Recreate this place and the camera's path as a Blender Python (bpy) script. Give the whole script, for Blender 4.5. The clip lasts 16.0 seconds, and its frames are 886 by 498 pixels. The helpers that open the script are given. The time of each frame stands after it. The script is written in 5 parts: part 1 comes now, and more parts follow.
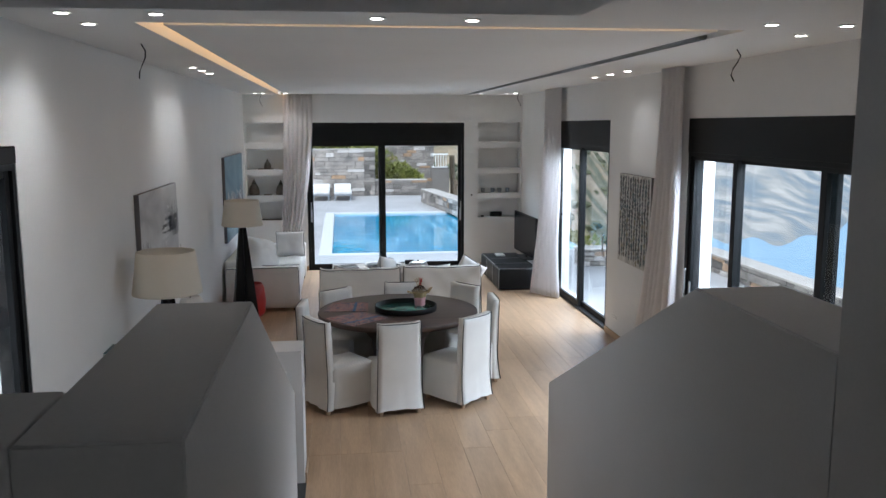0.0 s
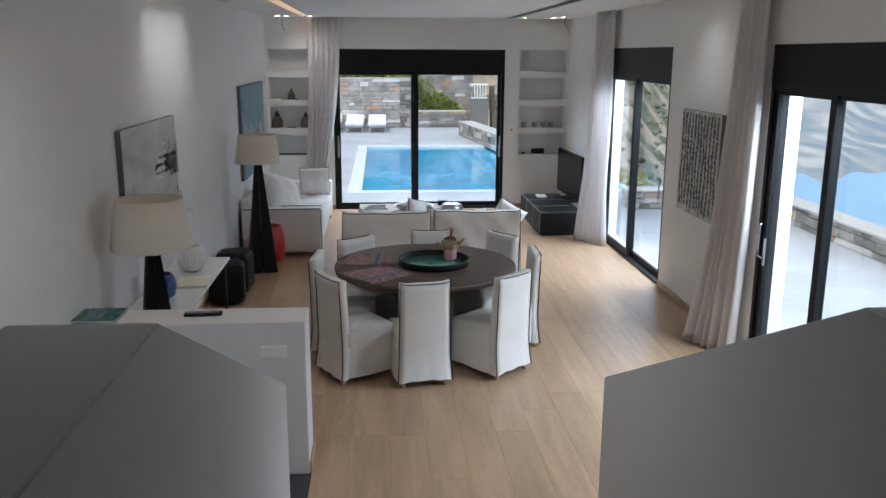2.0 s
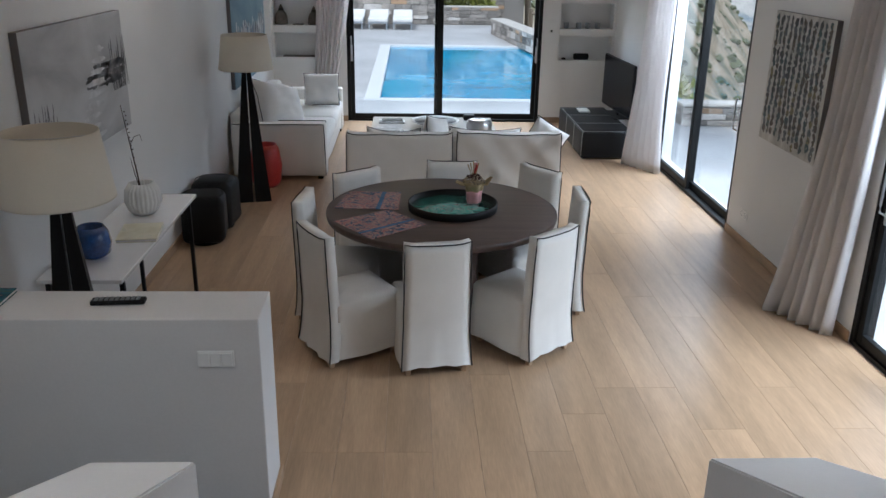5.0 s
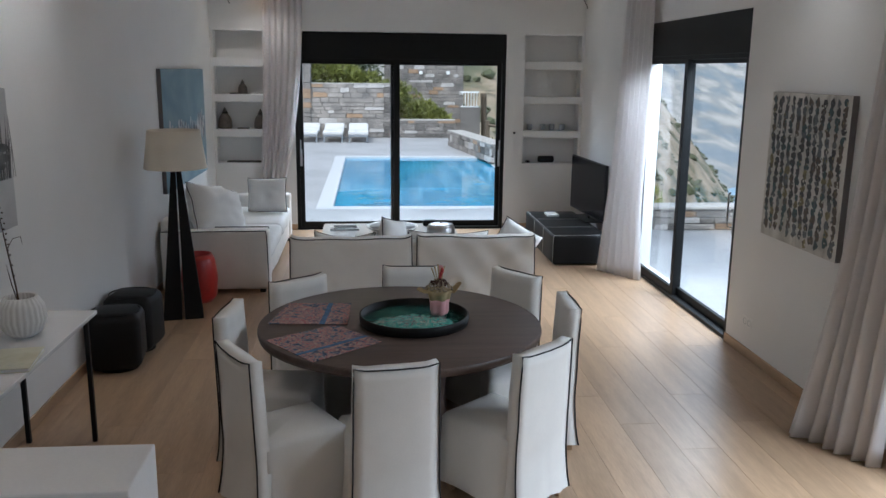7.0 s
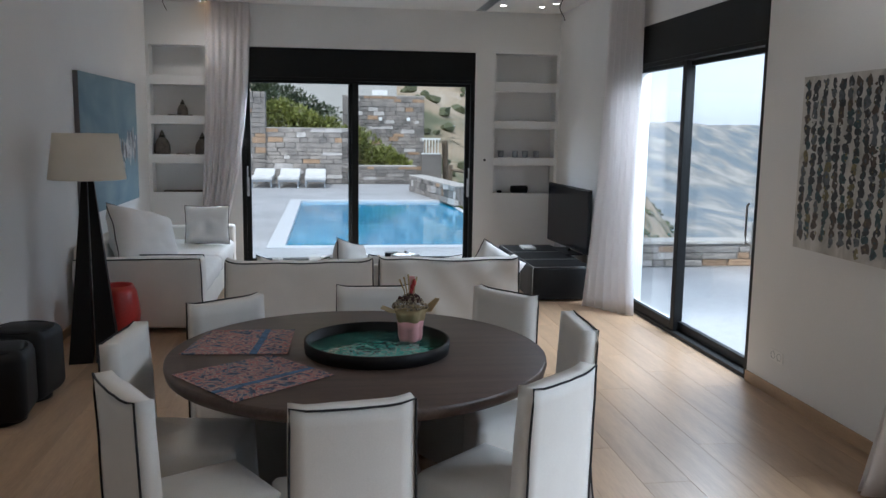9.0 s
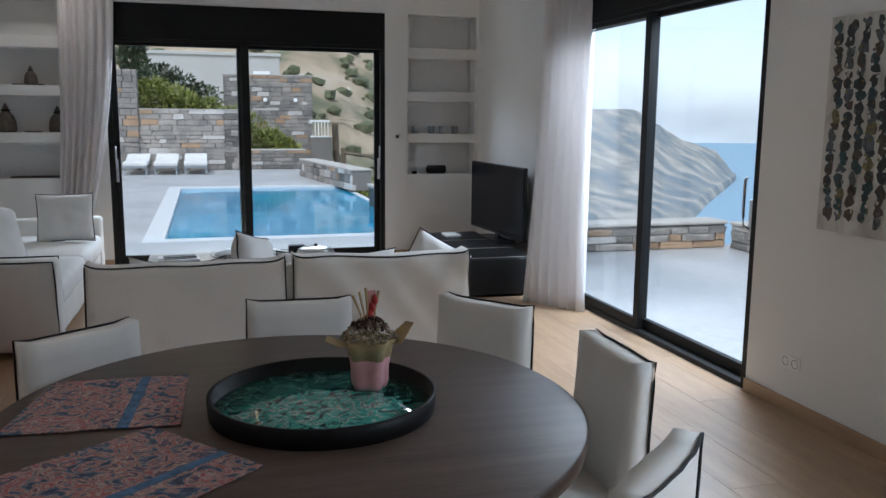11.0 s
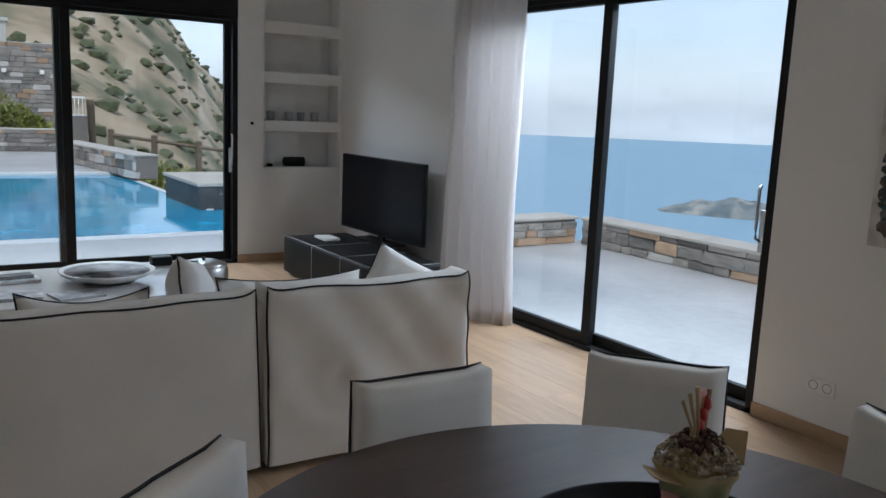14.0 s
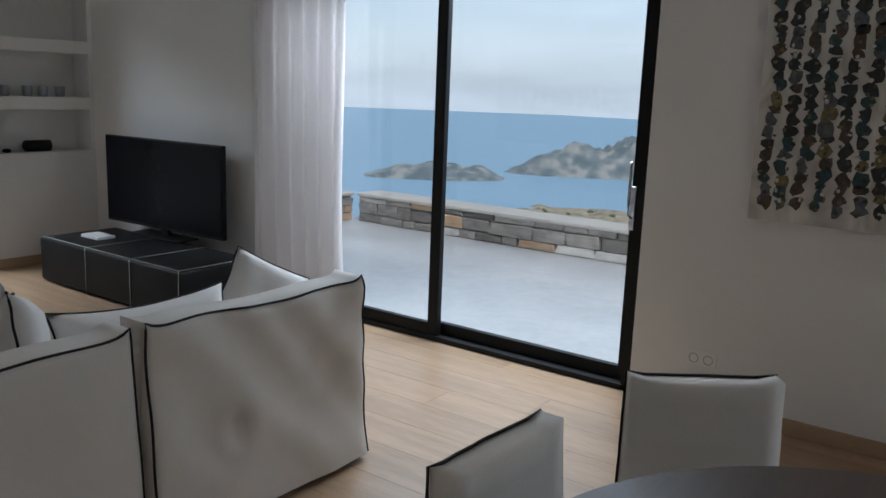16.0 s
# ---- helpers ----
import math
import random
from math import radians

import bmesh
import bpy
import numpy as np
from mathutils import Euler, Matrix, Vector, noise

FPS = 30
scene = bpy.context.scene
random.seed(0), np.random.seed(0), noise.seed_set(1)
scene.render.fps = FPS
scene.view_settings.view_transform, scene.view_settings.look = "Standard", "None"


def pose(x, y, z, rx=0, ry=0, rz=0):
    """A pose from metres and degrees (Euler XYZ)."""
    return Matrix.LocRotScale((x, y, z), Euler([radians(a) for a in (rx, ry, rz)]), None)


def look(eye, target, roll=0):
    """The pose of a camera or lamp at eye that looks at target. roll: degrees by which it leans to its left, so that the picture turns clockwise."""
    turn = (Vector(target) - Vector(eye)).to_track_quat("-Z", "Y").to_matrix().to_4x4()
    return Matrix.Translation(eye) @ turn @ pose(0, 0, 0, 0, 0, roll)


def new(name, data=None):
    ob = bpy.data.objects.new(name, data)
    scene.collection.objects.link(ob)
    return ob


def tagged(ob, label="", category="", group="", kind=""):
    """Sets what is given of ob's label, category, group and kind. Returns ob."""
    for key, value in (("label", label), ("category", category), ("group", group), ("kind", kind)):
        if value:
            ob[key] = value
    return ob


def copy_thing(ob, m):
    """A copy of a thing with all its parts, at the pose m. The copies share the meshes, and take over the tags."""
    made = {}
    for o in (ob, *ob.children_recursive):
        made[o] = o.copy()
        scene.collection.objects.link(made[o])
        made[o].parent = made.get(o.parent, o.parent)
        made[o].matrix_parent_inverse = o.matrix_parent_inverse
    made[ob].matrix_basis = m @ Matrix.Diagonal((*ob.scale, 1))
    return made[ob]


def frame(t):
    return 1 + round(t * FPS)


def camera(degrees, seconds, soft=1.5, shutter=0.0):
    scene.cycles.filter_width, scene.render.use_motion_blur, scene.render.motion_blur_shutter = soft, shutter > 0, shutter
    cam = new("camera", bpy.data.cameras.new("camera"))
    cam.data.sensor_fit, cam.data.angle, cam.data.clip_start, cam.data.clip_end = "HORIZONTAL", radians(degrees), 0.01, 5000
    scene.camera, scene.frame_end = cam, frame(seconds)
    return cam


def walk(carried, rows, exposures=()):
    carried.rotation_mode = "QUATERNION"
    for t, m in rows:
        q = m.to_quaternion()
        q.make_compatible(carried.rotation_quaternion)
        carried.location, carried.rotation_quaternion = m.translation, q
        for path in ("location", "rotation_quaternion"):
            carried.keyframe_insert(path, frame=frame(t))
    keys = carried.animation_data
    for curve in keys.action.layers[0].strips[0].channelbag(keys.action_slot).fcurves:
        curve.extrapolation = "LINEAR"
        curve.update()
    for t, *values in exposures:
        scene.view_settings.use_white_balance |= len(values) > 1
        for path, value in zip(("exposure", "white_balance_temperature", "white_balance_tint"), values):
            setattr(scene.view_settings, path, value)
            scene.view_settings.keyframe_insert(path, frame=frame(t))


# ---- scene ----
METRE = 0.92  # one plan unit in metres
SKY = 0.085
# The 42 W spot over the landing is added fill, out of view.
SPOT_LIGHT = (  # place, watts
    ((-0.72, 4.55, 3.39), 11), ((0.99, 4.64, 3.39), 8), ((2.79, 4.66, 3.39), 8), ((0.35, -0.7, 3.07), 42),
    ((-1.2, 5.04, 3.39), 7), ((-1.24, 8.75, 3.39), 4), ((-1.23, 9.25, 3.39), 4), ((-1.22, 9.75, 3.39), 4), ((3.4, 9.5, 3.39), 4), ((-0.75, 15.7, 3.39), 7),
)
WINDOW_FILL = (  # place, aim, width, watts
    ((4.85, 12.1, 3.1), (1.5, 12.1, 0.4), 2.4, 120),
    ((4.85, 6.8, 3.1), (1.0, 6.8, 0.4), 2.8, 132),
    ((1.1, 17.2, 3.1), (1.1, 14.0, 0.4), 2.8, 110),
)
cam = camera(56.2, 16.0)
PATH = [
    (0, (0.235, -0.131, 2.829), (0.476, 1.832, 2.534), -0.1),
    (0.5, (0.239, 0.067, 2.8), (0.469, 2.03, 2.493), -0.1),
    (1, (0.255, 0.337, 2.811), (0.494, 2.298, 2.5), -0.4),
    (1.5, (0.343, 0.678, 2.806), (0.554, 2.636, 2.459), -0.0),
    (2, (0.414, 1.02, 2.797), (0.561, 2.961, 2.34), 0.3),
    (2.5, (0.444, 1.347, 2.738), (0.602, 3.223, 2.063), 0.3),
    (3, (0.507, 1.619, 2.66), (0.645, 3.423, 1.808), 0.8),
    (3.5, (0.583, 1.855, 2.661), (0.675, 3.637, 1.758), 1.5),
    (4, (0.577, 2.148, 2.663), (0.672, 3.953, 1.807), 1.3),
    (4.5, (0.558, 2.469, 2.686), (0.683, 4.309, 1.913), 0.8),
    (5, (0.598, 2.772, 2.706), (0.676, 4.648, 2.018), 1.0),
    (5.2, (0.638, 2.875, 2.727), (0.683, 4.764, 2.072), 1.2),
    (7.5, (0.647, 4.145, 2.195), (0.854, 6.1, 1.823), 0.6),
    (8, (0.698, 4.444, 2.053), (0.918, 6.405, 1.729), 0.7),
    (8.5, (0.694, 4.71, 1.939), (0.946, 6.673, 1.655), 0.8),
    (10.8, (0.668, 6.28, 1.678), (1.144, 8.199, 1.376), 0.3),
    (11, (0.602, 6.406, 1.69), (1.144, 8.306, 1.376), 0.5),
    (11.5, (0.431, 6.644, 1.69), (1.127, 8.49, 1.357), -0.1),
    (12, (0.274, 6.871, 1.695), (1.089, 8.666, 1.358), 0.2),
    (12.5, (0.169, 7.138, 1.693), (1.04, 8.906, 1.353), 1.7),
    (13, (0.03, 7.349, 1.687), (1.009, 9.06, 1.35), 1.9),
    (13.5, (-0.19, 7.59, 1.701), (0.876, 9.25, 1.37), 1.9),
    (14, (-0.29, 7.888, 1.7), (0.803, 9.529, 1.364), 2.5),
    (14.5, (-0.39, 8.181, 1.704), (0.849, 9.71, 1.351), 2.2),
    (15, (-0.529, 8.414, 1.715), (0.864, 9.798, 1.336), 1.9),
    (15.5, (-0.548, 8.691, 1.691), (0.939, 9.97, 1.299), 2.0),
    (16, (-0.539, 8.917, 1.708), (1.046, 10.076, 1.325), 2.2),
]
walk(cam, [(t, look(Vector(eye) * METRE, Vector(target) * METRE, roll)) for t, eye, target, roll in PATH], [(0.0, 1.4, 5750, 10), (5.0, 1.25, 5750, 10), (8.0, 1.15, 5750, 10), (11.0, 1.0, 5750, 10), (14.5, 0.68, 5850, 10), (16.0, 0.55, 5900, 10)])

# world, sun and exposure
world = bpy.data.worlds.new("world")
scene.world = world
world.use_nodes = True
wn, wl = world.node_tree.nodes, world.node_tree.links
SUN_EL, SUN_AZ = radians(52), radians(215)
sky = wn.new("ShaderNodeTexSky")
sky.sky_type = "NISHITA"
sky.sun_disc = False
sky.sun_elevation, sky.sun_rotation = SUN_EL, SUN_AZ
sky.altitude, sky.air_density, sky.dust_density, sky.ozone_density = 150, 1.0, 2.5, 1.0
wtc = wn.new("ShaderNodeTexCoord")
wmap = wn.new("ShaderNodeMapping")
wmap.inputs["Scale"].default_value = (1.0, 1.0, 4.0)
wl.new(wtc.outputs["Generated"], wmap.inputs["Vector"])
wnoise = wn.new("ShaderNodeTexNoise")
wnoise.inputs["Scale"].default_value = 2.2
wnoise.inputs["Detail"].default_value = 6
wl.new(wmap.outputs["Vector"], wnoise.inputs["Vector"])
wramp = wn.new("ShaderNodeValToRGB")
wramp.color_ramp.elements[0].position, wramp.color_ramp.elements[0].color = 0.3, (0.35, 0.35, 0.35, 1)
wramp.color_ramp.elements[1].position, wramp.color_ramp.elements[1].color = 0.7, (0.8, 0.8, 0.8, 1)
wl.new(wnoise.outputs["Fac"], wramp.inputs["Fac"])
wmix = wn.new("ShaderNodeMix")
wmix.data_type = "RGBA"
wl.new(wramp.outputs["Color"], wmix.inputs["Factor"])
wl.new(sky.outputs["Color"], wmix.inputs["A"])
wmix.inputs["B"].default_value = (7.6, 8.3, 9.2, 1)
wbg = wn["Background"]
wl.new(wmix.outputs["Result"], wbg.inputs["Color"])
wbg.inputs["Strength"].default_value = SKY
sun = new("sun", bpy.data.lights.new("sun", "SUN"))
sun.data.energy, sun.data.angle, sun.data.color = 1.15, radians(10), (1.0, 0.96, 0.9)
# fill lamps added at the three glazed openings' heads, outside and above the glass
for at, aim, width, power in WINDOW_FILL:
    lamp = new("window_daylight", bpy.data.lights.new("window_daylight", "AREA"))
    lamp.data.shape, lamp.data.size, lamp.data.size_y, lamp.data.energy, lamp.data.color = "RECTANGLE", width, 0.8, power, (0.86, 0.94, 1.0)
    lamp.matrix_world = look(Vector(at) * METRE, Vector(aim) * METRE)
for (x, y, z), watts in SPOT_LIGHT:
    lamp = new("downlight_lamp", bpy.data.lights.new("downlight_lamp", "SPOT"))
    lamp.data.energy, lamp.data.spot_size, lamp.data.spot_blend, lamp.data.shadow_soft_size, lamp.data.color = watts, radians(135), 1.0, 0.05, (1.0, 0.94, 0.86)
    lamp.matrix_world = look(Vector((x, y, z)) * METRE, Vector((x, y + 0.001, 0)) * METRE)
sun.matrix_world = look((0, 0, 30), (0 - 30 * math.sin(SUN_AZ) / math.tan(SUN_EL), 0 - 30 * math.cos(SUN_AZ) / math.tan(SUN_EL), 0))

# ---- materials ----
def mat(name, color, rough=0.6, metal=0.0, var=0.12, scale=3.0, fine=60.0, bump=0.1, stretch=(1, 1, 1), per_object=0.0, spec=0.5, coat=0.0, second=None, bump_dist=0.004):
    """A surface with variation at two scales, in object space."""
    m = bpy.data.materials.new(name)
    m.use_nodes = True
    n, l = m.node_tree.nodes, m.node_tree.links
    b = n["Principled BSDF"]
    b.inputs["Roughness"].default_value, b.inputs["Metallic"].default_value = rough, metal
    b.inputs["Specular IOR Level"].default_value, b.inputs["Coat Weight"].default_value = spec, coat
    tc, mp = n.new("ShaderNodeTexCoord"), n.new("ShaderNodeMapping")
    mp.inputs["Scale"].default_value = stretch
    l.new(tc.outputs["Object"], mp.inputs["Vector"])
    big, small = n.new("ShaderNodeTexNoise"), n.new("ShaderNodeTexNoise")
    for q, s, d in ((big, scale, 4), (small, fine, 3)):
        q.inputs["Scale"].default_value, q.inputs["Detail"].default_value = s, d
        l.new(mp.outputs["Vector"], q.inputs["Vector"])
    if per_object:
        info, comb = n.new("ShaderNodeObjectInfo"), n.new("ShaderNodeMath")
        comb.operation = "MULTIPLY"
        comb.inputs[1].default_value = 37.0
        l.new(info.outputs["Random"], comb.inputs[0])
        cx = n.new("ShaderNodeCombineXYZ")
        l.new(comb.outputs[0], cx.inputs[0]), l.new(comb.outputs[0], cx.inputs[1])
        l.new(cx.outputs[0], mp.inputs["Location"])
    ramp = n.new("ShaderNodeValToRGB")
    c = Vector(color)
    lo = tuple(c * (1 - var)) + (1,)
    hi = (tuple(second) if second else tuple(min(1, v * (1 + var)) for v in c)) + (1,)
    ramp.color_ramp.elements[0].position, ramp.color_ramp.elements[0].color = 0.32, lo
    ramp.color_ramp.elements[1].position, ramp.color_ramp.elements[1].color = 0.68, hi
    add = n.new("ShaderNodeMath")
    add.operation = "MULTIPLY_ADD"
    add.inputs[1].default_value = 0.4
    l.new(small.outputs["Fac"], add.inputs[0])
    sub = n.new("ShaderNodeMath")
    sub.operation = "MULTIPLY"
    sub.inputs[1].default_value = 0.6
    l.new(big.outputs["Fac"], sub.inputs[0])
    l.new(sub.outputs[0], add.inputs[2])
    l.new(add.outputs[0], ramp.inputs["Fac"])
    out = ramp.outputs["Color"]
    if per_object:
        hsv, mr = n.new("ShaderNodeHueSaturation"), n.new("ShaderNodeMapRange")
        mr.inputs["To Min"].default_value, mr.inputs["To Max"].default_value = 1 - per_object, 1 + per_object
        l.new(info.outputs["Random"], mr.inputs["Value"])
        l.new(mr.outputs["Result"], hsv.inputs["Value"])
        l.new(out, hsv.inputs["Color"])
        out = hsv.outputs["Color"]
    l.new(out, b.inputs["Base Color"])
    if bump:
        bp = n.new("ShaderNodeBump")
        bp.inputs["Strength"].default_value, bp.inputs["Distance"].default_value = bump, bump_dist
        l.new(add.outputs[0], bp.inputs["Height"])
        l.new(bp.outputs["Normal"], b.inputs["Normal"])
    return m


def glow(name, color, strength):
    m = bpy.data.materials.new(name)
    m.use_nodes = True
    b = m.node_tree.nodes["Principled BSDF"]
    b.inputs["Base Color"].default_value = (*color, 1)
    b.inputs["Emission Color"].default_value, b.inputs["Emission Strength"].default_value = (*color, 1), strength
    return m


def glass_mat(name, tint=(0.97, 0.985, 0.98)):
    m = bpy.data.materials.new(name)
    m.use_nodes = True
    n, l = m.node_tree.nodes, m.node_tree.links
    tr, gl, mx, lw = n.new("ShaderNodeBsdfTransparent"), n.new("ShaderNodeBsdfGlossy"), n.new("ShaderNodeMixShader"), n.new("ShaderNodeLayerWeight")
    pw, fr = n.new("ShaderNodeMath"), n.new("ShaderNodeMath")
    pw.operation, fr.operation = "POWER", "MULTIPLY_ADD"
    pw.inputs[1].default_value, fr.inputs[1].default_value, fr.inputs[2].default_value = 5.0, 0.5, 0.03
    lw.inputs["Blend"].default_value = 0.5
    l.new(lw.outputs["Facing"], pw.inputs[0]), l.new(pw.outputs[0], fr.inputs[0])
    tr.inputs["Color"].default_value = (*tint, 1)
    gl.inputs["Roughness"].default_value = 0.0
    l.new(fr.outputs[0], mx.inputs[0]), l.new(tr.outputs[0], mx.inputs[1]), l.new(gl.outputs[0], mx.inputs[2])
    l.new(mx.outputs[0], n["Material Output"].inputs["Surface"])
    return m


def mottled(name, stops, scale, detail=6, rough=0.5, distort=0.6, stretch=(1, 1, 1), bump=0.0, coat=0.0):
    """A painted or veined surface: noise through a many-coloured ramp."""
    m = bpy.data.materials.new(name)
    m.use_nodes = True
    n, l = m.node_tree.nodes, m.node_tree.links
    b = n["Principled BSDF"]
    b.inputs["Roughness"].default_value, b.inputs["Coat Weight"].default_value = rough, coat
    tc, mp, no, rp = n.new("ShaderNodeTexCoord"), n.new("ShaderNodeMapping"), n.new("ShaderNodeTexNoise"), n.new("ShaderNodeValToRGB")
    mp.inputs["Scale"].default_value = stretch
    no.inputs["Scale"].default_value, no.inputs["Detail"].default_value, no.inputs["Distortion"].default_value = scale, detail, distort
    l.new(tc.outputs["Object"], mp.inputs["Vector"]), l.new(mp.outputs["Vector"], no.inputs["Vector"]), l.new(no.outputs["Fac"], rp.inputs["Fac"])
    e = rp.color_ramp.elements
    e[0].position, e[0].color = stops[0][0], (*stops[0][1], 1)
    e[1].position, e[1].color = stops[-1][0], (*stops[-1][1], 1)
    for p, c in stops[1:-1]:
        q = e.new(p)
        q.color = (*c, 1)
    l.new(rp.outputs["Color"], b.inputs["Base Color"])
    if bump:
        bp = n.new("ShaderNodeBump")
        bp.inputs["Strength"].default_value, bp.inputs["Distance"].default_value = bump, 0.01
        l.new(no.outputs["Fac"], bp.inputs["Height"]), l.new(bp.outputs["Normal"], b.inputs["Normal"])
    return m


M_WALL = mat("white_wall_paint", (0.76, 0.755, 0.74), 0.75, var=0.035, scale=1.3, fine=90, bump=0.08, spec=0.3)
M_CEIL = mat("white_ceiling_paint", (0.78, 0.78, 0.77), 0.8, var=0.03, scale=1.0, fine=80, bump=0.05, spec=0.2)
M_GREYWALL = mat("grey_white_parapet_paint", (0.66, 0.65, 0.64), 0.7, var=0.04, scale=1.5, fine=80, bump=0.08, spec=0.3)
M_PLANK = mat("oiled_oak", (0.41, 0.275, 0.168), 0.33, var=0.2, scale=5.0, fine=46, bump=0.12, stretch=(2.6, 0.22, 1), per_object=0.09, bump_dist=0.002)
M_BASE = mat("oak_baseboard", (0.42, 0.28, 0.17), 0.45, var=0.15, scale=3, fine=50, stretch=(1, 1, 4), bump=0.05)
M_SUB = mat("dark_joint", (0.2, 0.13, 0.085), 0.9, bump=0)
M_STONEDARK = mat("dark_slate", (0.035, 0.036, 0.036), 0.45, var=0.3, scale=6, fine=70, bump=0.15)
M_FRAME = mat("anthracite_aluminium", (0.010, 0.0105, 0.011), 0.5, metal=0.0, var=0.1, bump=0.02, spec=0.2)
M_FRAME2 = mat("grey_aluminium", (0.32, 0.34, 0.36), 0.35, metal=0.7, var=0.08, bump=0.02)
M_CHROME = mat("brushed_metal", (0.55, 0.55, 0.55), 0.3, metal=1.0, var=0.08, bump=0.02)
M_GLASS = glass_mat("window_glass")
M_LINEN = mat("white_linen", (0.77, 0.745, 0.70), 0.9, var=0.06, scale=4, fine=220, bump=0.35, spec=0.15, bump_dist=0.003)
M_LINEN2 = mat("white_cotton", (0.80, 0.785, 0.76), 0.9, var=0.05, scale=5, fine=200, bump=0.3, spec=0.15)
M_PIPE = mat("black_piping", (0.018, 0.018, 0.02), 0.8, bump=0.1)
M_CURTAIN = mat("sheer_white_curtain", (0.82, 0.80, 0.79), 0.9, var=0.04, scale=3, fine=180, bump=0.1, spec=0.1)
cn, cl = M_CURTAIN.node_tree.nodes, M_CURTAIN.node_tree.links
ctr, cmx = cn.new("ShaderNodeBsdfTranslucent"), cn.new("ShaderNodeMixShader")
ctr.inputs["Color"].default_value, cmx.inputs[0].default_value = (0.9, 0.87, 0.86, 1), 0.5
cl.new(cn["Principled BSDF"].outputs[0], cmx.inputs[1]), cl.new(ctr.outputs[0], cmx.inputs[2]), cl.new(cmx.outputs[0], cn["Material Output"].inputs["Surface"])
M_TABLE = mat("dark_stained_oak", (0.078, 0.052, 0.041), 0.42, var=0.35, scale=4, fine=50, stretch=(0.4, 5, 1), bump=0.1, spec=0.45)
M_BLACKWOOD = mat("black_wood", (0.008, 0.0075, 0.0075), 0.5, var=0.3, bump=0.08, spec=0.2)
M_LEATHER = mat("black_leather", (0.009, 0.009, 0.0095), 0.5, var=0.25, scale=6, fine=120, bump=0.3, spec=0.2)
M_THREAD = mat("pale_stitching", (0.4, 0.4, 0.38), 0.8, bump=0)
M_SHADE = mat("cream_lampshade", (0.72, 0.67, 0.57), 0.85, var=0.05, scale=4, fine=200, bump=0.15)
M_GLOSSWHITE = mat("glossy_white_lacquer", (0.78, 0.78, 0.78), 0.12, var=0.03, bump=0.0, coat=0.3)
M_PLASTIC = mat("white_plastic", (0.78, 0.78, 0.76), 0.35, var=0.03, bump=0.0)
M_BLACKPL = mat("black_plastic", (0.008, 0.008, 0.009), 0.4, var=0.1, bump=0.02, spec=0.2)
M_SCREEN = mat("dark_screen", (0.006, 0.006, 0.008), 0.2, var=0.05, bump=0.0, spec=0.1)
M_RED = mat("red_ceramic", (0.42, 0.03, 0.025), 0.3, var=0.2, bump=0.03)
M_BLUEV = mat("cobalt_glaze", (0.015, 0.06, 0.2), 0.15, var=0.4, scale=9, bump=0.03, coat=0.4)
M_CERAM = mat("white_ceramic", (0.75, 0.74, 0.72), 0.3, var=0.05, bump=0.02)
M_TWIG = mat("dry_twig", (0.07, 0.045, 0.03), 0.85, bump=0.2)
M_CLAY = mat("aged_bronze", (0.09, 0.075, 0.06), 0.6, var=0.4, scale=20, bump=0.2)
M_GREENBOOK = mottled("sea_photograph_cover", [(0.3, (0.01, 0.03, 0.03)), (0.5, (0.02, 0.12, 0.16)), (0.7, (0.06, 0.1, 0.03))], 9, rough=0.25)
M_CREAMBOOK = mottled("pale_printed_cover", [(0.35, (0.55, 0.52, 0.36)), (0.6, (0.66, 0.64, 0.5)), (0.75, (0.35, 0.42, 0.3))], 8, rough=0.3)
M_GREYPAPER = mottled("grey_magazine_cover", [(0.3, (0.09, 0.09, 0.1)), (0.55, (0.4, 0.4, 0.4)), (0.7, (0.65, 0.65, 0.66))], 10, rough=0.3)
M_TRAY = mottled("green_glazed_picture", [(0.34, (0.004, 0.008, 0.01)), (0.40, (0.008, 0.03, 0.03)), (0.415, (0.03, 0.19, 0.16)), (0.50, (0.05, 0.28, 0.23)), (0.56, (0.09, 0.36, 0.3)), (0.585, (0.42, 0.48, 0.42)), (0.61, (0.03, 0.07, 0.065)), (0.66, (0.10, 0.32, 0.27))], 22, 6, 0.08, 1.6, coat=0.4)
M_MAT = mottled("patterned_weave", [(0.3, (0.03, 0.035, 0.06)), (0.4, (0.06, 0.10, 0.16)), (0.45, (0.33, 0.25, 0.21)), (0.5, (0.30, 0.05, 0.06)), (0.55, (0.42, 0.33, 0.27)), (0.61, (0.12, 0.05, 0.07)), (0.66, (0.05, 0.09, 0.15)), (0.74, (0.36, 0.13, 0.11))], 17, 4, 0.85, 1.8, bump=0.3)
M_MATBAND = mat("blue_woven_band", (0.06, 0.13, 0.23), 0.9, var=0.4, scale=30, bump=0.2)
M_PINK = mat("pink_paper", (0.66, 0.33, 0.33), 0.7, var=0.08, scale=10, bump=0.1)
M_KRAFT = mat("kraft_paper", (0.44, 0.33, 0.17), 0.8, var=0.12, scale=12, bump=0.1)
M_DRY = mat("dried_flowers", (0.24, 0.17, 0.10), 0.9, var=0.5, scale=60, bump=0.2, second=(0.55, 0.46, 0.33))
M_DRYD = mat("dark_dried_flowers", (0.06, 0.025, 0.018), 0.9, var=0.4, scale=60, bump=0.2)
M_DECK = mat("pale_stone_deck", (0.35, 0.342, 0.335), 0.45, var=0.2, scale=0.9, fine=14, bump=0.05)
M_COPING = mat("white_pool_coping", (0.52, 0.52, 0.515), 0.5, var=0.05, scale=2, bump=0.05)
